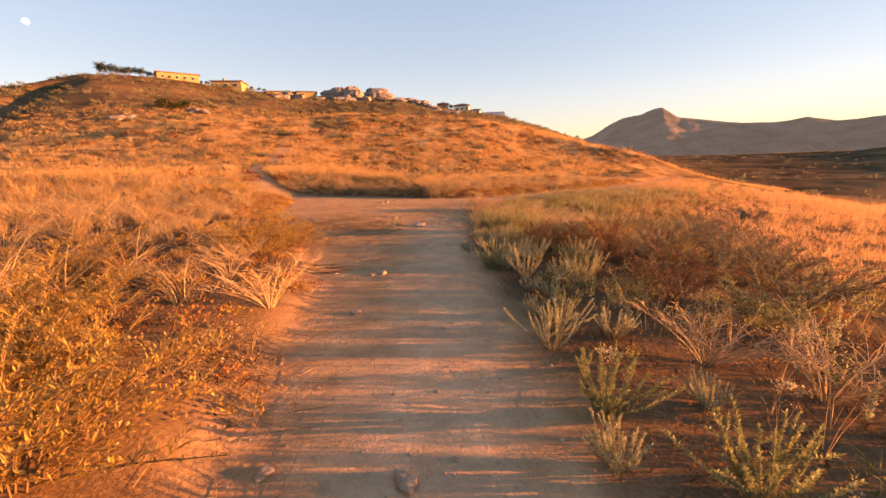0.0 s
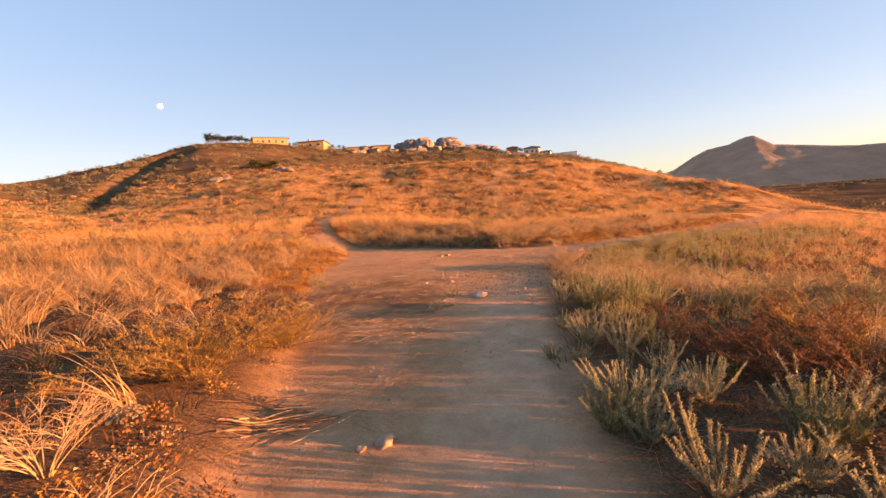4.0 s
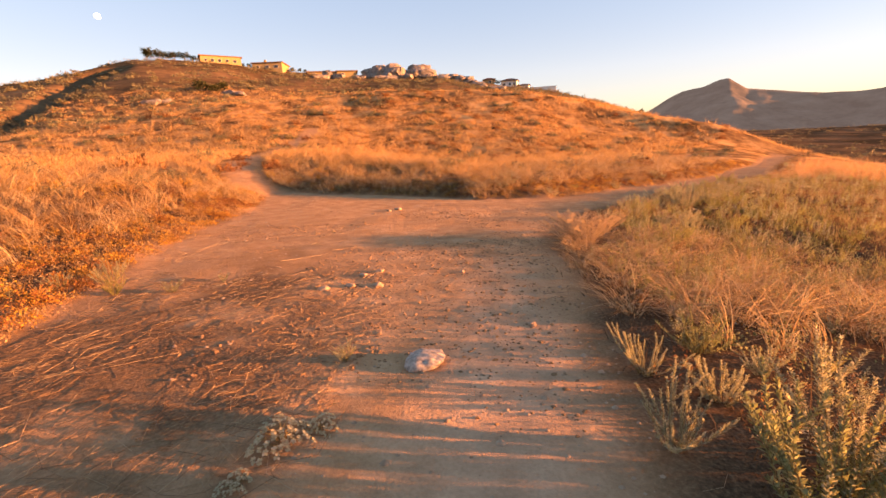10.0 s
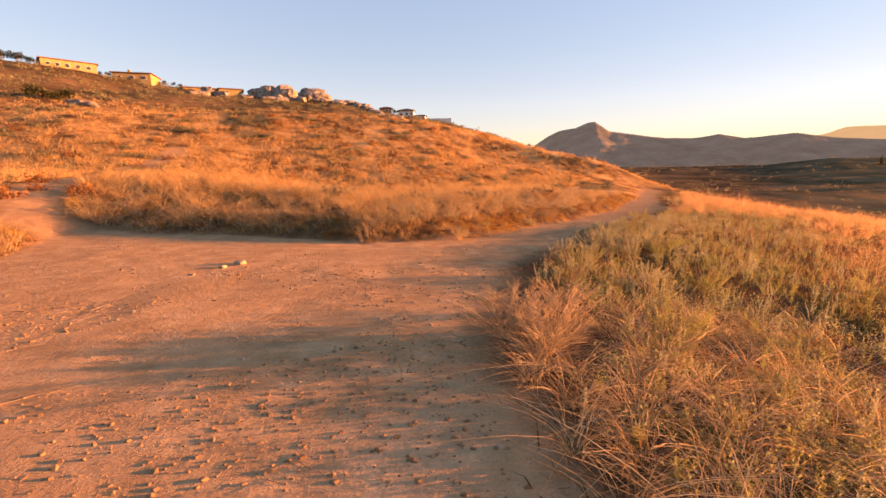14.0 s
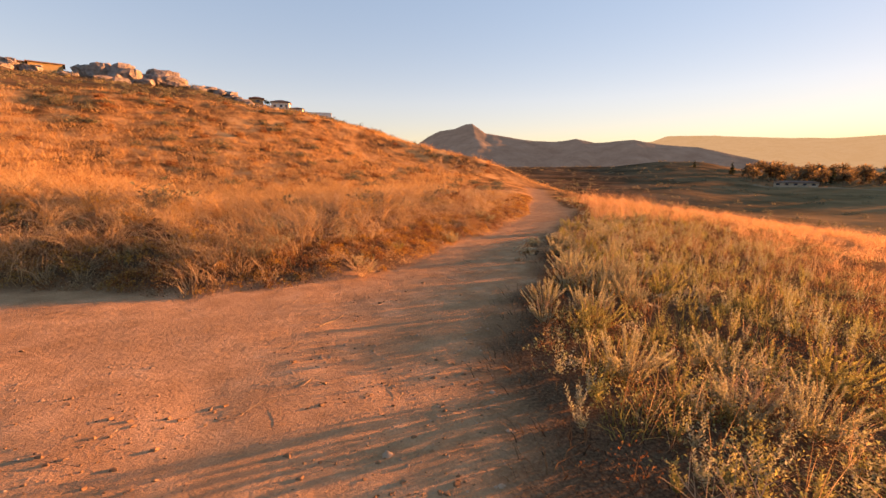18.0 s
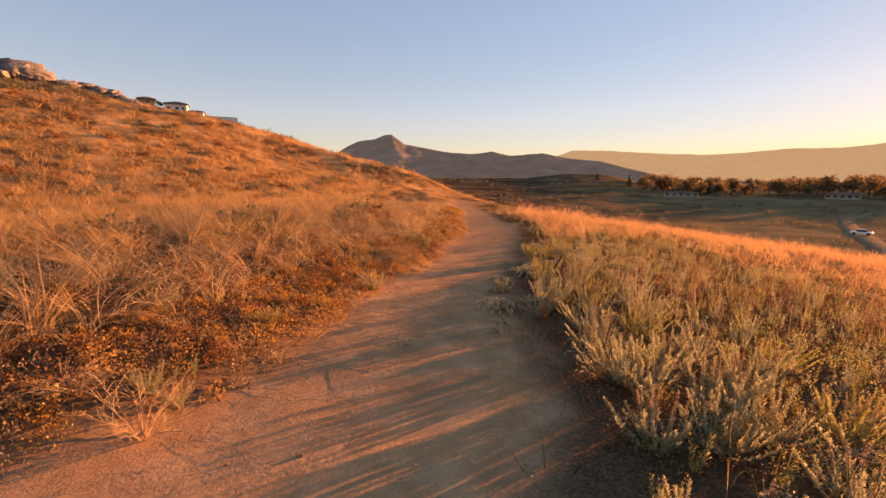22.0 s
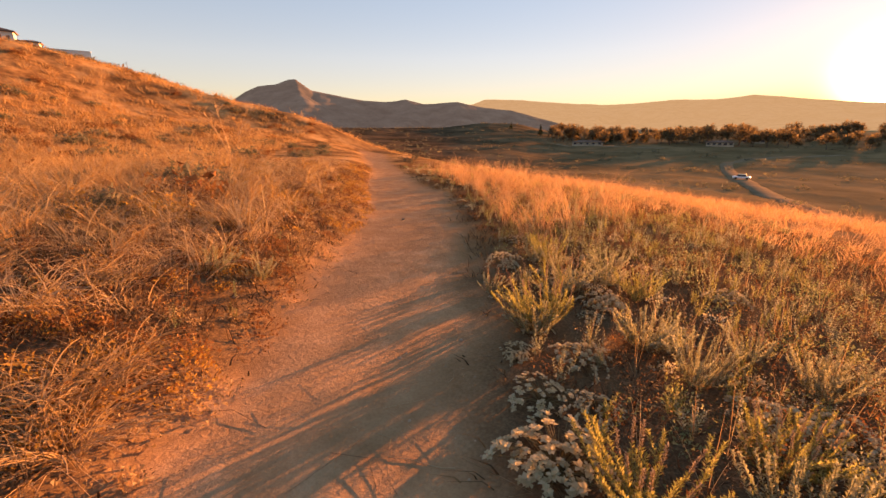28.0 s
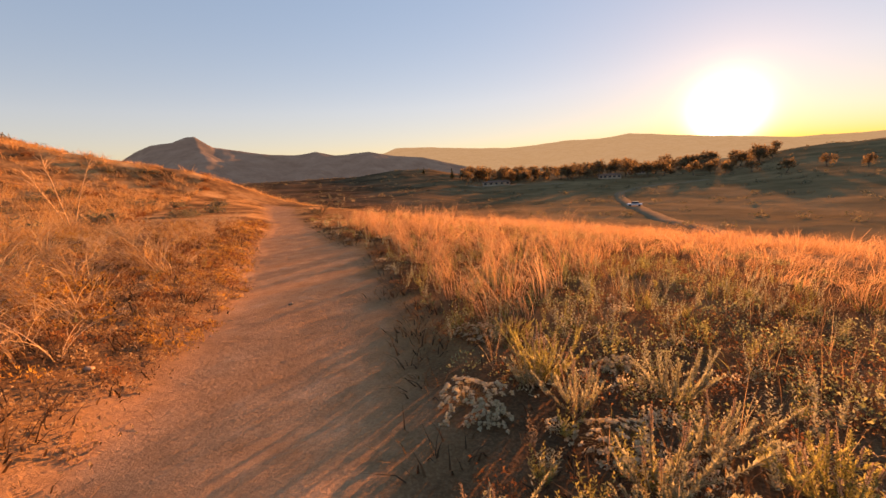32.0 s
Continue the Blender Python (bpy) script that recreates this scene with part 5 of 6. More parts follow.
dropped = plant("dried_sprig", "dried grey sprig lying on the trail", "sprig", "", 9, 0.06, 0.14, 0.7, 0.003, M_DARKTWIG, M_SAGE, (0.03, 0.014), 0.012, 0.1, 3, 0.06, 51)
plant_out([dropped], [(3.9, 15.47)], (1, 1))


# ---- the far hill: boulders, houses, trees ----
def out_at(az, dist, origin=(-0.3, 1.7)):
    return origin[0] + dist * math.sin(radians(az)), origin[1] + dist * math.cos(radians(az))


def crag(x, y, size, seed):
    """A blocky, cracked boulder: a few weathered blocks leaning together, as one stone."""
    rnd = random.Random(seed)
    bm = bmesh.new()
    for b in range(rnd.choice((3, 4, 5))):
        blk = bmesh.new()
        cx, cy, top = rnd.uniform(-0.6, 0.6) * (b > 0), rnd.uniform(-0.4, 0.4) * (b > 0), rnd.uniform(0.45, 1.0) if b else 1.0
        wid = rnd.uniform(0.4, 0.7)
        for k in range(26):
            d = Vector((rnd.gauss(0, 1), rnd.gauss(0, 1), rnd.gauss(0, 1))).normalized()
            m = max(abs(d.x), abs(d.y), abs(d.z)) ** 0.55
            blk.verts.new(((cx + d.x / m * wid) * size[0], (cy + d.y / m * wid) * size[1], (top * 0.5 + d.z / m * (top * 0.5 + 0.15)) * size[2]))
        bmesh.ops.convex_hull(blk, input=blk.verts[:])
        bmesh.ops.delete(blk, geom=[v for v in blk.verts if not v.link_faces], context="VERTS")
        bmesh.ops.subdivide_edges(blk, edges=blk.edges[:], cuts=1, use_grid_fill=True)
        for v in blk.verts:
            v.co += Vector((1, 1, 1)) * 0.10 * size[0] * noise.noise(v.co * 0.9 + Vector((seed, 0, b)))
        me = bpy.data.meshes.new("block")
        blk.to_mesh(me)
        blk.free()
        bm.from_mesh(me)
        bpy.data.meshes.remove(me)
    me = bpy.data.meshes.new("boulder")
    bm.to_mesh(me)
    bm.free()
    me.materials.append(M_GRANITE)
    ob = tagged(new("boulder", me), "blocky weathered granite boulder on the hilltop", "boulder", CRAG)
    ob.matrix_basis = pose(x, y, float(land(x, y)) - 0.25, 0, 0, rnd.uniform(-30, 30))
    return ob


CRAG = "boulders on the hilltop"
rnd_b = random.Random(12)
for az, dist, w, h, sink in [(-13.6, 176, 3.4, 4.0, 0.35), (-12.2, 175, 4.0, 5.0, 0.35), (-10.7, 174, 3.6, 6.0, 0.3), (-10.0, 173, 3.0, 4.2, 0.4), (-11.4, 171, 3.2, 3.0, 0.4), (-8.6, 176, 3.0, 3.6, 0.35), (-7.7, 176, 4.0, 5.2, 0.3),
                             (-6.8, 175, 3.8, 4.4, 0.35), (-9.2, 172, 2.6, 2.2, 0.4), (-6.0, 173, 2.6, 2.2, 0.4), (-4.0, 172, 2.6, 2.4, 0.4), (-3.0, 173, 3.0, 3.0, 0.4), (-2.0, 172, 2.8, 3.0, 0.4), (-1.0, 171, 2.4, 2.2, 0.4), (-0.2, 169, 2.2, 1.8, 0.4),
                             (-18.7, 168, 2.4, 3.4, 0.35), (-17.7, 167, 2.0, 2.2, 0.4), (-19.6, 165, 1.8, 1.6, 0.4), (0.8, 165, 1.8, 1.8, 0.4), (1.8, 162, 1.6, 1.5, 0.4), (-30.0, 118, 1.6, 1.3, 0.4), (-29.3, 117, 1.5, 1.2, 0.4), (-37.5, 112, 1.7, 1.3, 0.4), (-36.4, 113, 1.4, 1.0, 0.4),
                             (2.6, 160, 2.2, 1.6, 0.4), (-14.8, 170, 1.6, 1.5, 0.4)]:
    x, y = out_at(az, dist)
    crag(x, y, (w * 1.6, w * 1.0, h * (0.85 if az < -6 else 0.7)), rnd_b.randrange(1, 900))

M_STUCCO = plain_mat("ochre_stucco", (0.27, 0.205, 0.105), (0.35, 0.27, 0.145), 1.5, 0.9, 0, 0.2, 0.02)
M_WHITE = plain_mat("white_stucco", (0.66, 0.62, 0.56), (0.78, 0.74, 0.68), 1.5, 0.9, 0, 0.2, 0.02)
M_ROOF = plain_mat("brown_roof_tiles", (0.12, 0.08, 0.06), (0.22, 0.14, 0.10), 3.0, 0.8, 0, 0.4, 0.05)
M_GLASS = plain_mat("dark_window_glass", (0.03, 0.035, 0.045), (0.05, 0.055, 0.07), 1.0, 0.08, 0, 0)
M_FRAME = plain_mat("window_frame_paint", (0.55, 0.50, 0.44), (0.65, 0.60, 0.54), 4, 0.6, 0, 0)


def box_part(name, lo, hi, mat, parent, label="", bevel=0.03):
    bm = bmesh.new()
    bmesh.ops.create_cube(bm, size=1.0)
    for v in bm.verts:
        v.co = Vector([lo[k] + (v.co[k] + 0.5) * (hi[k] - lo[k]) for k in range(3)])
    if bevel:
        bmesh.ops.bevel(bm, geom=bm.edges[:], offset=bevel, segments=1, affect="EDGES")
    me = bpy.data.meshes.new(name)
    bm.to_mesh(me)
    bm.free()
    me.materials.append(mat)
    ob = new(name, me)
    ob.parent = parent
    if label:
        ob["label"] = label
    return ob


def roof_part(w, d, z, rise, over, mat, parent, flat=False):
    """A hipped roof over a block w by d."""
    a, b = w / 2 + over, d / 2 + over
    ridge = max(a - b, 0.4)
    v = [(-a, -b, z), (a, -b, z), (a, b, z), (-a, b, z), (-a, -b, z + 0.25), (a, -b, z + 0.25), (a, b, z + 0.25), (-a, b, z + 0.25), (-ridge, 0, z + 0.25 + rise), (ridge, 0, z + 0.25 + rise)]
    f = [(3, 2, 1, 0), (0, 1, 5, 4), (1, 2, 6, 5), (2, 3, 7, 6), (3, 0, 4, 7), (4, 5, 9, 8), (5, 6, 9), (6, 7, 8, 9), (7, 4, 8)]
    ob = part("roof", v, f, mat, parent)
    for p in ob.data.polygons:
        p.use_smooth = False
    return ob


def house(label, az, dist, w, d, h, wall_mat, rise, windows, turn=0, lift=0.0, chimney=False):
    x, y = out_at(az, dist)
    top = tagged(new("house"), label, "house", "houses on the hilltop")
    top.matrix_basis = pose(x, y, float(land(x, y)) + lift - 0.9, 0, 0, -az + turn)
    box_part("wall", (-w / 2, -d / 2, -5), (w / 2, d / 2, h), wall_mat, top)
    roof_part(w, d, h + 0.003, rise, 0.5, M_ROOF, top)
    for wx, wz, ww, wh in windows:
        win = box_part("window", (wx - ww / 2, -d / 2 - 0.06, wz), (wx + ww / 2, -d / 2 + 0.02, wz + wh), M_FRAME, top)
        box_part("pane", (wx - ww / 2 + 0.08, -d / 2 - 0.09, wz + 0.08), (wx + ww / 2 - 0.08, -d / 2 - 0.05, wz + wh - 0.08), M_GLASS, win, bevel=0)
    if chimney:
        box_part("chimney", (-w * 0.18 - 0.4, -0.4, h), (-w * 0.18 + 0.4, 0.4, h + rise + 1.4), wall_mat, top)
    return top


house("long ochre stucco house with a low tiled roof", -30.6, 187, 13.4, 8, 3.2, M_STUCCO, 0.7, [(-5, 1.4, 1.0, 0.9), (-2.8, 1.2, 1.1, 1.2), (-0.5, 1.2, 1.1, 1.2), (2.0, 1.3, 1.1, 1.1), (4.6, 1.2, 1.3, 1.1)], 6)
house("ochre house with a flat brown roof and chimney", -25.2, 185, 11, 9, 2.6, M_STUCCO, 0.5, [(-3.6, 0.8, 1.6, 1.0), (0, 0.8, 1.4, 1.0), (3.4, 0.7, 1.6, 1.1)], -18, 0, True)
house("low brown-roofed house behind the ridge", -19.4, 183, 11, 6, 1.0, M_STUCCO, 0.7, [(-3, 0.0, 1.4, 0.7), (2, 0.0, 1.4, 0.7)], 0)
house("small yellow stucco house among the boulders", -16.4, 178, 7.4, 6, 2.3, M_STUCCO, 0.4, [(-1.5, 0.8, 1.4, 0.9)], 0)
house("brown house half hidden by the ridge", 1.6, 186, 4.4, 4, 1.9, M_STUCCO, 0.8, [(0.4, 0.7, 1.4, 0.9)], 0)
house("white house with dark hipped roof on the ridge", 4.2, 187, 6.4, 5, 2.9, M_WHITE, 1.0, [(-2.0, 1.1, 1.1, 1.0), (0.3, 1.1, 1.1, 1.0), (2.1, 1.0, 0.9, 1.1)], -6)
house("low wing of the white house on the ridge", 6.0, 187.5, 4.2, 4, 2.0, M_WHITE, 0.6, [(-0.8, 0.7, 1.2, 0.9), (1.1, 0.7, 0.9, 0.9)], -6)
xw, yw = out_at(7.8, 186)
terrace = tagged(new("terrace_wall"), "long low white terrace wall beside the house", "wall")
terrace.matrix_basis = pose(xw, yw, float(land(xw, yw)), 0, 0, -8)
box_part("wall_face", (-5, -0.2, -2), (7, 0.2, 0.9), M_WHITE, terrace)
box_part("coping", (-5.1, -0.3, 0.903), (7.1, 0.3, 1.05), M_WHITE, terrace)

M_BARK = plain_mat("grey_bark", (0.10, 0.075, 0.055), (0.18, 0.14, 0.10), 6, 0.9, 0, 0.6, 0.03)
M_CROWN = leaf_mat("dark_oak_leaf", ((0.0, (0.035, 0.045, 0.018)), (0.6, (0.07, 0.08, 0.03)), (1.0, (0.13, 0.13, 0.05))), 0.25)
# paler, browner crown: distant haze is put into the leaf colour
M_HAZY = leaf_mat("hazed_valley_leaf", ((0.0, (0.17, 0.125, 0.06)), (0.6, (0.25, 0.185, 0.095)), (1.0, (0.36, 0.27, 0.15))), 0.6)
M_PALM = leaf_mat("palm_frond", ((0.0, (0.05, 0.06, 0.02)), (1.0, (0.12, 0.12, 0.05))), 0.25)


def tree(name, label, group, h, w, seed, kind="round", leaf_mat_=None, far_off=False):
    """A tree with trunk, limbs and a ragged crown; stands at the origin."""
    rnd = random.Random(seed)
    top = tagged(new(name), label, "tree", group)
    sv, sf = [], []
    trunk = [Vector((rnd.gauss(0, 0.02) * h * i, rnd.gauss(0, 0.02) * h * i, h * (0.5 if kind == "round" else 0.95) * i / 5 - 0.3 * (i == 0))) for i in range(6)]
    tube(sv, sf, trunk, h * 0.035, h * 0.012, 7)
    trunk_ob = None if far_off else part("trunk", sv, sf, M_BARK, top)
    cv, cf = [], []
    blobs = []
    if kind == "round":
        for k in range(11):
            a, u = rnd.uniform(0, 6.28), rnd.uniform(0.25, 1)
            tip = Vector((math.cos(a) * w * 0.42 * u, math.sin(a) * w * 0.42 * u, h * (0.42 + 0.42 * rnd.random() * (1.15 - u * 0.5))))
            s = trunk[3].lerp(trunk[5], rnd.random())
            if far_off:
                lv, lf = sv, sf
            else:
                lv, lf = [], []
            tube(lv, lf, [s, s.lerp(tip, 0.5) + Vector((0, 0, h * 0.03)), tip], h * 0.014, h * 0.005, 4)
            if not far_off:
                part("limb", lv, lf, M_BARK, trunk_ob)
            blobs.append((tip, w * rnd.uniform(0.16, 0.26)))
    else:
        for k in range(14):
            u = k / 13
            blobs.append((Vector((rnd.gauss(0, 0.04) * w, rnd.gauss(0, 0.04) * w, h * (0.12 + 0.84 * u))), w * 0.5 * (1.05 - u) * rnd.uniform(0.8, 1.1) + 0.06 * w))
    for c, r in blobs:
        for k in range(46):
            d = Vector((rnd.gauss(0, 1), rnd.gauss(0, 1), rnd.gauss(0, 0.75))).normalized()
            leaf(cv, cf, c + d * r * rnd.uniform(0.35, 1.0), (d + Vector((rnd.gauss(0, 0.6), rnd.gauss(0, 0.6), rnd.gauss(0, 0.6)))).normalized(), r * rnd.uniform(0.4, 0.75), r * rnd.uniform(0.25, 0.5))
    if far_off:
        part("trunk", sv, sf, M_BARK, top)
    part("crown", cv, cf, leaf_mat_ or M_CROWN, top)
    return top


def set_trees(kinds, places, scale=(0.85, 1.15), seed=6):
    plant_out(kinds, places, scale, seed, 0.1)


oaks = [tree("tree", "dark spreading tree beside the hilltop house", "trees on the hilltop", 5.0, 6.0, s) for s in (3, 4)]
set_trees(oaks, [(*out_at(a, d), s) for a, d, s in ((-37.3, 185, 0.75), (-36.5, 185, 0.8), (-35.8, 185, 0.75), (-35.0, 185, 0.8), (-34.1, 185, 0.7), (-33.3, 185, 0.6), (-41.0, 186, 0.3), (-27.6, 186, 0.45), (-22.9, 186, 0.42), (-22.0, 185, 0.36), (-21.4, 186, 0.42), (-28.4, 187, 0.45),
                                                    (-12.9, 179, 0.5), (-7.6, 179, 0.7), (-30.7, 122, 0.75), (-32.9, 122, 0.85), (-31.7, 121, 0.6), (-5.9, 178, 0.5), (5.2, 188.5, 0.6), (2.6, 187, 0.45))])
VALLEY = (7.0, 17.5)
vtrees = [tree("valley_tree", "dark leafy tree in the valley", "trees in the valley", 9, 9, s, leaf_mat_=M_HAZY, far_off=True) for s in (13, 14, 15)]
rnd_v = random.Random(21)
spots = []
for k in range(170):
    az = rnd_v.uniform(60.5, 96)
    dist = rnd_v.uniform(345, 520)
    spots.append((*out_at(az, dist, VALLEY), rnd_v.uniform(0.7, 1.45)))
spots += [(*out_at(85.3, 420, VALLEY), 1.5), (*out_at(84.6, 425, VALLEY), 1.1), (*out_at(97, 300, VALLEY), 0.8), (*out_at(100, 320, VALLEY), 0.9), (*out_at(103, 300, VALLEY), 0.8), (*out_at(94, 330, VALLEY), 0.8)]
set_trees(vtrees, spots)
firs = [tree("conifer", "slender dark conifer in the valley", "conifers in the valley", 9, 3.2, 17, "cone", far_off=True)]
set_trees(firs, [(*out_at(a, d, VALLEY), s) for a, d, s in ((59.3, 400, 1.1), (55.5, 420, 0.8), (66.0, 380, 1.0), (67.9, 372, 1.15), (63.9, 390, 0.9), (70.5, 385, 1.0), (71.8, 380, 1.05))])


def palm(seed):
    rnd = random.Random(seed)
    top = tagged(new("palm_tree"), "tall palm tree with a ragged round head", "palm", "palms in the valley")
    sv, sf = [], []
    tube(sv, sf, [Vector((rnd.gauss(0, 0.08) * i, 0, 1.9 * i - 0.4)) for i in range(6)], 0.32, 0.2, 7)
    part("trunk", sv, sf, M_BARK, top)
    for k in range(18):
        a, e = 2.4 * k, rnd.uniform(-0.5, 1.1)
        o = Vector((math.cos(a), math.sin(a), 0))
        fv, ff = [], []
        pts = [Vector((0, 0, 9.2)) + o * 2.4 * u * math.cos(e * 0.6) + Vector((0, 0, 2.2 * u * math.sin(e) - 1.1 * u * u)) for u in (0, 0.35, 0.7, 1)]
        s = Vector((-o.y, o.x, 0))
        for i, p in enumerate(pts):
            w = (0.15, 0.5, 0.42, 0.05)[i]
            fv += [p - s * w - Vector((0, 0, w * 0.4)), p, p + s * w - Vector((0, 0, w * 0.4))]
        for i in range(3):
            ff += [(3 * i, 3 * i + 1, 3 * i + 4, 3 * i + 3), (3 * i + 1, 3 * i + 2, 3 * i + 5, 3 * i + 4)]
        part("frond", fv, ff, M_PALM, top)
    return top


set_trees([palm(3)], [(*out_at(a, 520, VALLEY), s) for a, s in ((75.3, 0.95), (75.8, 1.0), (76.4, 0.92), (76.9, 0.98), (81.6, 0.9))])


# dry stalk standing against the sky on the slope
skyline_stalk = plant("dead_sapling", "tall bare dead sapling standing on the slope", "sapling", "", 3, 2.3, 0.7, 0.1, 0.016, M_TWIG, None, None, 1, 0, 12, 0.8, 61)
plant_out([skyline_stalk], [(12.9, 35.65, 1.45)], (1, 1))


def shrub_cover():
    """Dark scrub dotted over the slopes: clumps of leaves too many to count."""
    def clumps(name, label, spots, size, per, mat, fine, flat=0.7):
        n = len(spots)
        c = np.repeat(np.stack([spots[:, 0], spots[:, 1], land(spots[:, 0], spots[:, 1])], 1), per, 0)
        s = np.repeat(size, per)
        d = rng.normal(size=(n * per, 3))
        d /= np.linalg.norm(d, axis=1)[:, None]
        d[:, 2] = np.abs(d[:, 2]) * flat
        p = c + d * (s * rng.uniform(0.5, 1.0, n * per) * (1 + 0.35 * np.sin(7 * d[:, 0] + 5 * d[:, 1])))[:, None]
        u, w = rng.normal(size=(n * per, 3)), rng.normal(size=(n * per, 3))
        k = (s * fine)[:, None]
        v = np.stack([p, p + u * k, p + w * k], 1).reshape(-1, 3)
        f = np.arange(n * per * 3).reshape(-1, 3)
        tagged(new(name, smooth_mesh(name, v, f, mat)), label, "scrub", kind="stuff")

    def spots(n, r0, r1, a0, a1, seed, cut):
        a, r = np.radians(rng.uniform(a0, a1, n)), np.sqrt(rng.uniform(r0 ** 2, r1 ** 2, n))
        x, y = 2 + r * np.sin(a), 8 + r * np.cos(a)
        k = (fbm(x / 18, y / 18, seed, 3) > cut) & (off_trail(x, y) > 3)
        return np.stack([x[k], y[k]], 1)
    p = spots(260, 14, 85, -75, 30, 95, 0.0)
    grove = np.array([(-25, 65), (-27, 56), (-20, 72), (-9, 74), (-18.6, 43), (4, 72), (19.6, 61.7), (-23, 43), (-23, 52)], float)
    p = np.concatenate([p] + [grove + rng.normal(0, 1.1, grove.shape) for _ in range(5)])
    clumps("hillside_scrub", "brown and olive low bushes dotted over the grassy slope", p, rng.uniform(0.4, 0.9, len(p)), 520, M_SAGE, 0.085)
    p = spots(300, 10, 85, -75, 30, 97, -0.05)
    clumps("tawny_scrub", "russet dry bushes dotted over the grassy slope", p, rng.uniform(0.3, 0.8, len(p)), 420, M_RUSSET, 0.085)
    q = band(100, 1.4, 8, False, 131, -0.1, 11.0, 34.0)
    clumps("bank_scrub", "low olive and brown bushes at the foot of the slope", q, rng.uniform(0.18, 0.48, len(q)), 480, M_SAGE, 0.05, 0.8)
    q = band(90, 1.2, 7, False, 133, -0.1, 11.0, 34.0)
    clumps("russet_bank_scrub", "low russet bushes at the foot of the slope", q, rng.uniform(0.18, 0.45, len(q)), 480, M_ORANGE, 0.05, 0.8)
    fold = [(-18, 5), (-23, 9), (-27, 13.3), (-42, 26), (-59, 40), (-92, 75), (-95, 94), (-103, 110), (-114, 132)]
    p = []
    for (ax, ay), (bx, by) in zip(fold, fold[1:]):
        m = int(math.hypot(bx - ax, by - ay) * 1.6)
        t = rng.random(m)
        wide = 0.5 + 0.012 * math.hypot(ax, ay)
        p.append(np.stack([ax + (bx - ax) * t + rng.normal(0, wide, m), ay + (by - ay) * t + rng.normal(0, wide, m)], 1))
    p = np.concatenate(p)
    clumps("ravine_scrub", "dark brush growing along the fold of the hill", p, rng.uniform(0.25, 0.7, len(p)) * (0.8 + np.hypot(p[:, 0], p[:, 1]) / 150), 160, M_SAGE, 0.12)
    p = spots(3000, 82, 185, -80, 24, 99, -0.3)
    clumps("hilltop_scrub", "dark scrub on the upper hill", p, rng.uniform(0.4, 1.4, len(p)), 60, M_SAGE, 0.15)
    p = spots(3000, 60, 650, 18, 105, 101, -0.05)
    clumps("valley_scrub", "dark scrub covering the lower hills", p, rng.uniform(0.7, 2.2, len(p)), 40, M_SAGE, 0.16)


shrub_cover()

# ---- valley road, long roofs, car ----
M_ROAD = plain_mat("pale_dirt_road", (0.20, 0.145, 0.085), (0.28, 0.205, 0.125), 0.4, 0.95, 0, 0.2, 0.02)
M_ROAD.node_tree.nodes["Principled BSDF"].inputs["Specular IOR Level"].default_value = 0.0


def strip(name, label, line, width, mat, lift=0.12):
    pts = []
    for (ax, ay), (bx, by) in zip(line, line[1:]):
        n = max(2, int(math.hypot(bx - ax, by - ay) / 3))
        pts += [(ax + (bx - ax) * i / n, ay + (by - ay) * i / n) for i in range(n)]
    pts.append(line[-1])
    P = np.array(pts)
    for _ in range(6):
        P[1:-1] = (P[:-2] + 2 * P[1:-1] + P[2:]) / 4
    T = np.gradient(P, axis=0)
    T /= np.linalg.norm(T, axis=1)[:, None]
    N = np.stack([-T[:, 1], T[:, 0]], 1)
    rows = [np.c_[P + N * width * k, land(*(P + N * width * k).T) + (lift if abs(k) < 0.5 else -0.3)] for k in (-0.52, -0.48, 0, 0.48, 0.52)]
    v = np.stack(rows, 1).reshape(-1, 3)
    i, j = np.meshgrid(np.arange(len(P) - 1), np.arange(4), indexing="ij")
    q = np.stack([i * 5 + j, i * 5 + j + 1, (i + 1) * 5 + j + 1, (i + 1) * 5 + j], -1).reshape(-1, 4)[:, ::-1]
    return tagged(new(name, smooth_mesh(name, v, q, mat)), label, "road", kind="structure")


strip("road_valley", "pale road curving through the valley", [out_at(a, d, VALLEY) for a, d in ((104, 70), (93, 78), (86.5, 95), (83, 130), (81, 175), (80.5, 215), (83, 260), (90, 310))], 4.5, M_ROAD)
strip("road_far", "pale road along the foot of the far trees", [out_at(a, d, VALLEY) for a, d in ((61.5, 335), (65, 330), (69, 328), (74, 325))], 7, M_ROAD)


M_BUFF = plain_mat("buff_stucco", (0.36, 0.28, 0.20), (0.46, 0.37, 0.27), 1.5, 0.9, 0, 0.2, 0.02)


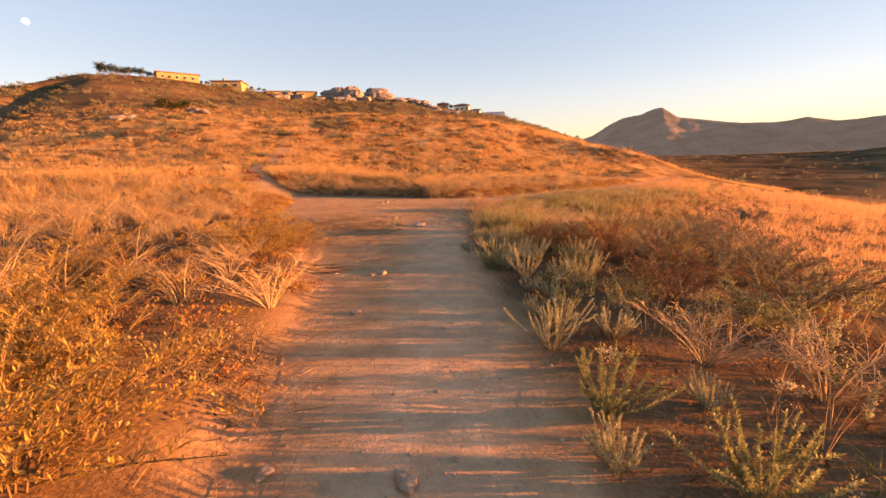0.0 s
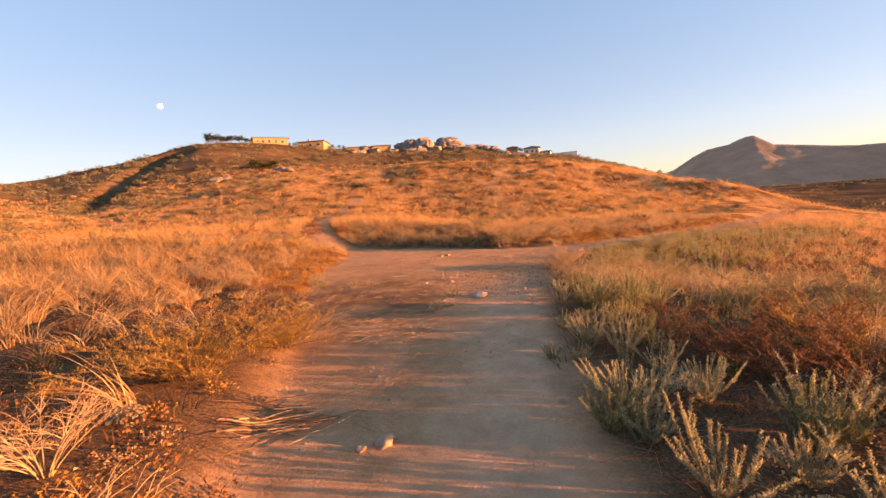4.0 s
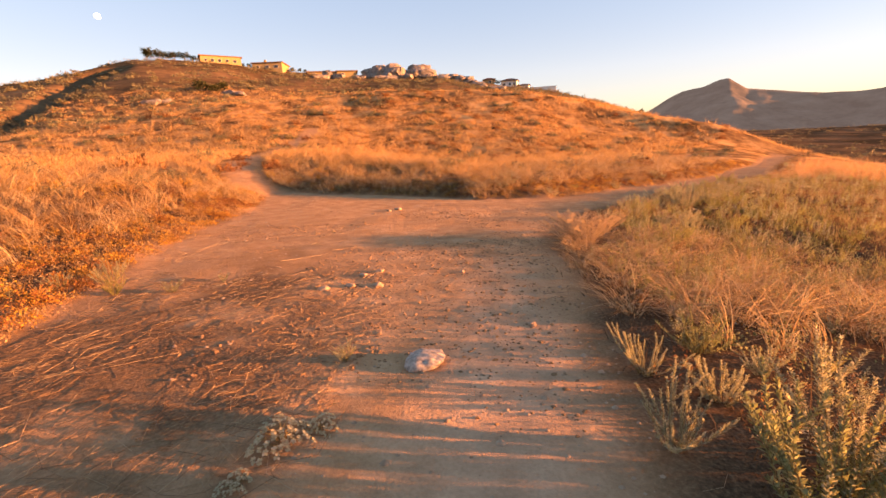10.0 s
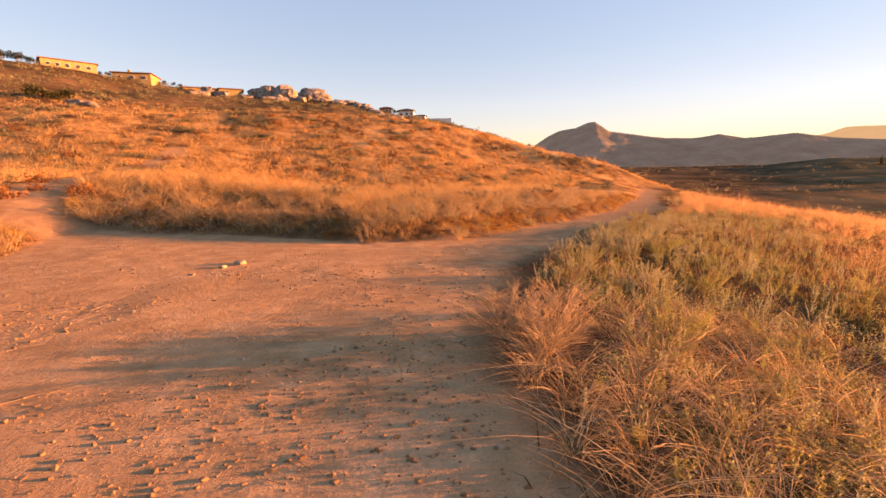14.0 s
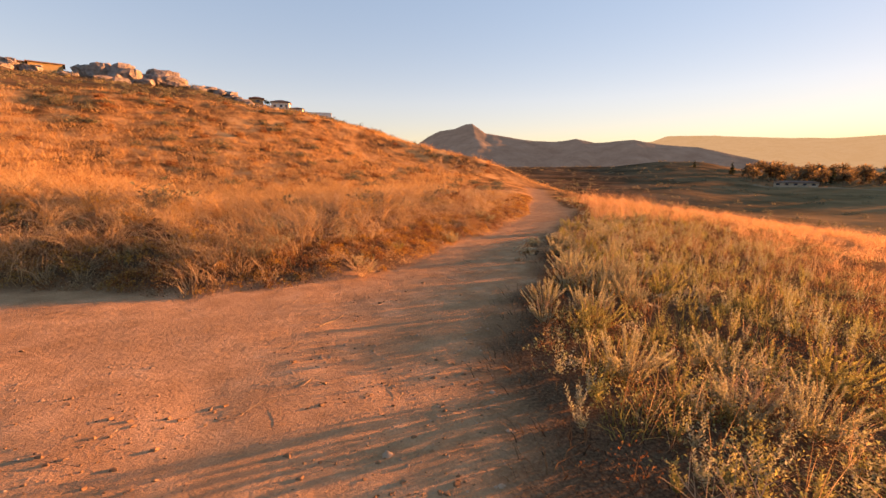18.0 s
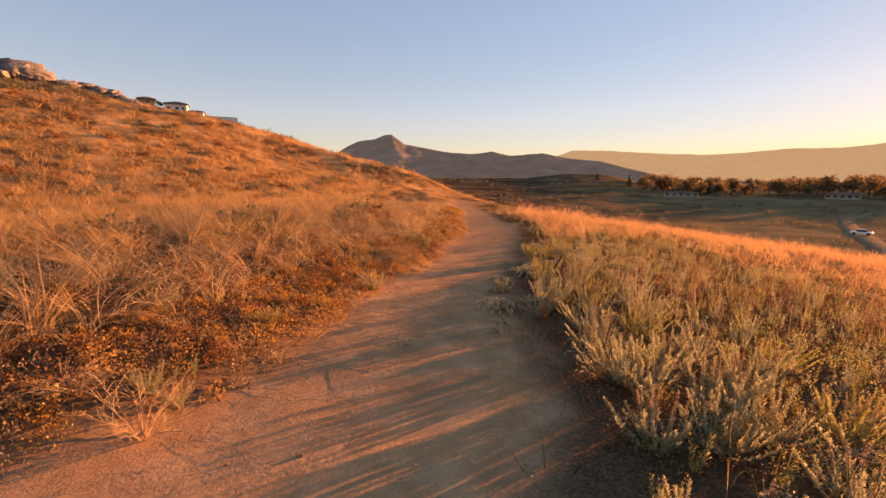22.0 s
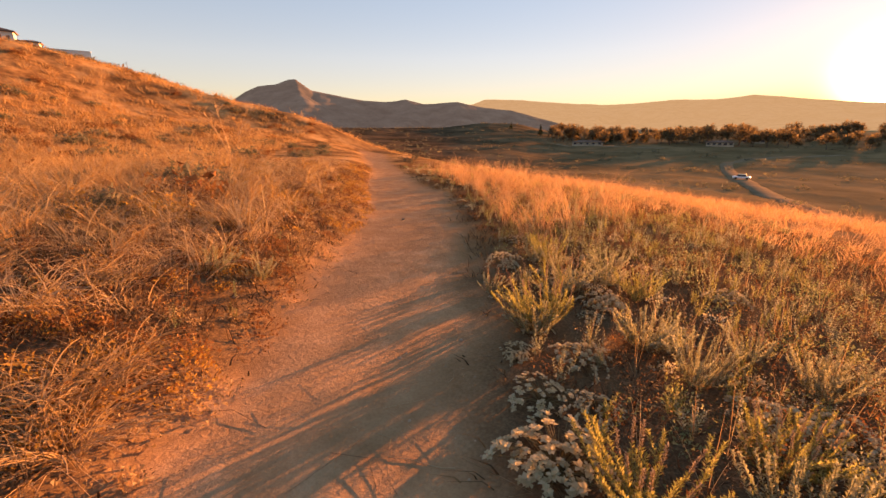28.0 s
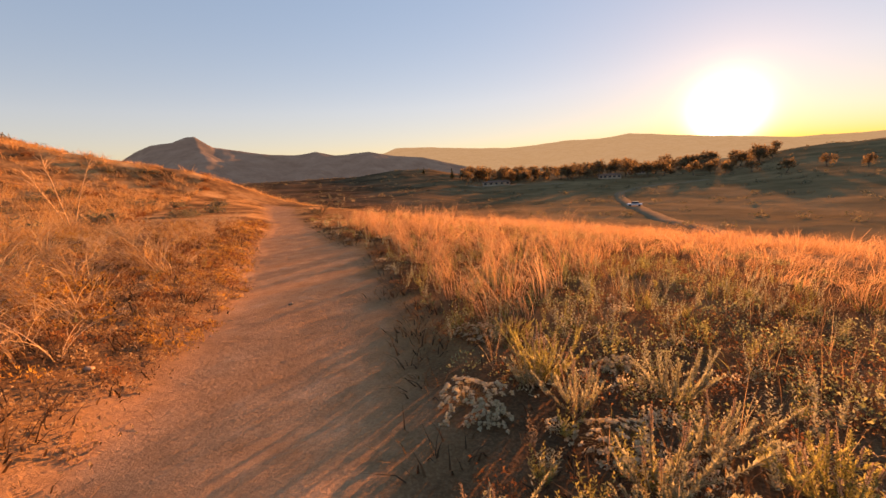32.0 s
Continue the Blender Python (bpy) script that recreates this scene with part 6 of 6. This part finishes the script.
def long_building(az, dist, w, h):
    x, y = out_at(az, dist, VALLEY)
    top = tagged(new("long_building"), "long low pale building among valley trees", "building", "buildings in the valley")
    top.matrix_basis = pose(x, y, float(land(x, y)), 0, 0, -az)
    box_part("wall", (-w / 2, -5, -2), (w / 2, 5, h), M_BUFF, top)
    roof_part(w, 10, h + 0.003, 1.0, 0.6, M_ROOF, top)
    for k in range(5):
        wx = -w / 2 + (k + 0.5) * w / 5
        box_part("window", (wx - 0.9, -5.06, 1.0), (wx + 0.9, -4.98, 2.2), M_GLASS, top, bevel=0)


long_building(65.2, 345, 22, 2.6)
long_building(79.5, 350, 16, 2.6)
long_building(82.5, 400, 14, 3.0)

M_CARPAINT = plain_mat("white_car_paint", (0.70, 0.70, 0.70), (0.76, 0.76, 0.76), 2, 0.3, 0, 0)
M_TYRE = plain_mat("tyre_rubber", (0.02, 0.02, 0.02), (0.03, 0.03, 0.03), 20, 0.8, 0, 0)
xc, yc = out_at(82.3, 143, VALLEY)
car = tagged(new("car"), "white car standing on the valley road", "car")
car.matrix_basis = pose(xc, yc, float(land(xc, yc)) + 0.14, 0, 0, 100)
box_part("body", (-2.1, -0.85, 0.3), (2.1, 0.85, 0.85), M_CARPAINT, car, bevel=0.15)
box_part("cabin", (-1.2, -0.75, 0.8), (1.0, 0.75, 1.4), M_GLASS, car, bevel=0.22)
for wx in (-1.3, 1.3):
    for wy in (-0.8, 0.8):
        bm = bmesh.new()
        bmesh.ops.create_cone(bm, cap_ends=True, segments=16, radius1=0.32, radius2=0.32, depth=0.22, matrix=pose(wx, wy, 0.32, 90))
        me = bpy.data.meshes.new("wheel")
        bm.to_mesh(me)
        bm.free()
        me.materials.append(M_TYRE)
        new("wheel", me).parent = car

# ---- moon ----
M_MOON = plain_mat("moon_dust_glow", (0.75, 0.75, 0.78), (0.92, 0.92, 0.94), 0.05, 1.0, 0, 0)
# faint emission added so the side away from the sun stays bright
M_MOON.node_tree.nodes["Principled BSDF"].inputs["Emission Color"].default_value = (0.9, 0.93, 1.0, 1)
M_MOON.node_tree.nodes["Principled BSDF"].inputs["Emission Strength"].default_value = 0.22
bm = bmesh.new()
bmesh.ops.create_icosphere(bm, subdivisions=4, radius=20)
me = bpy.data.meshes.new("moon")
bm.to_mesh(me)
bm.free()
me.materials.append(M_MOON)
for p in me.polygons:
    p.use_smooth = True
tagged(new("moon", me), "small pale moon in the evening sky", "moon", kind="structure").location = (-2550, 2925, 968)
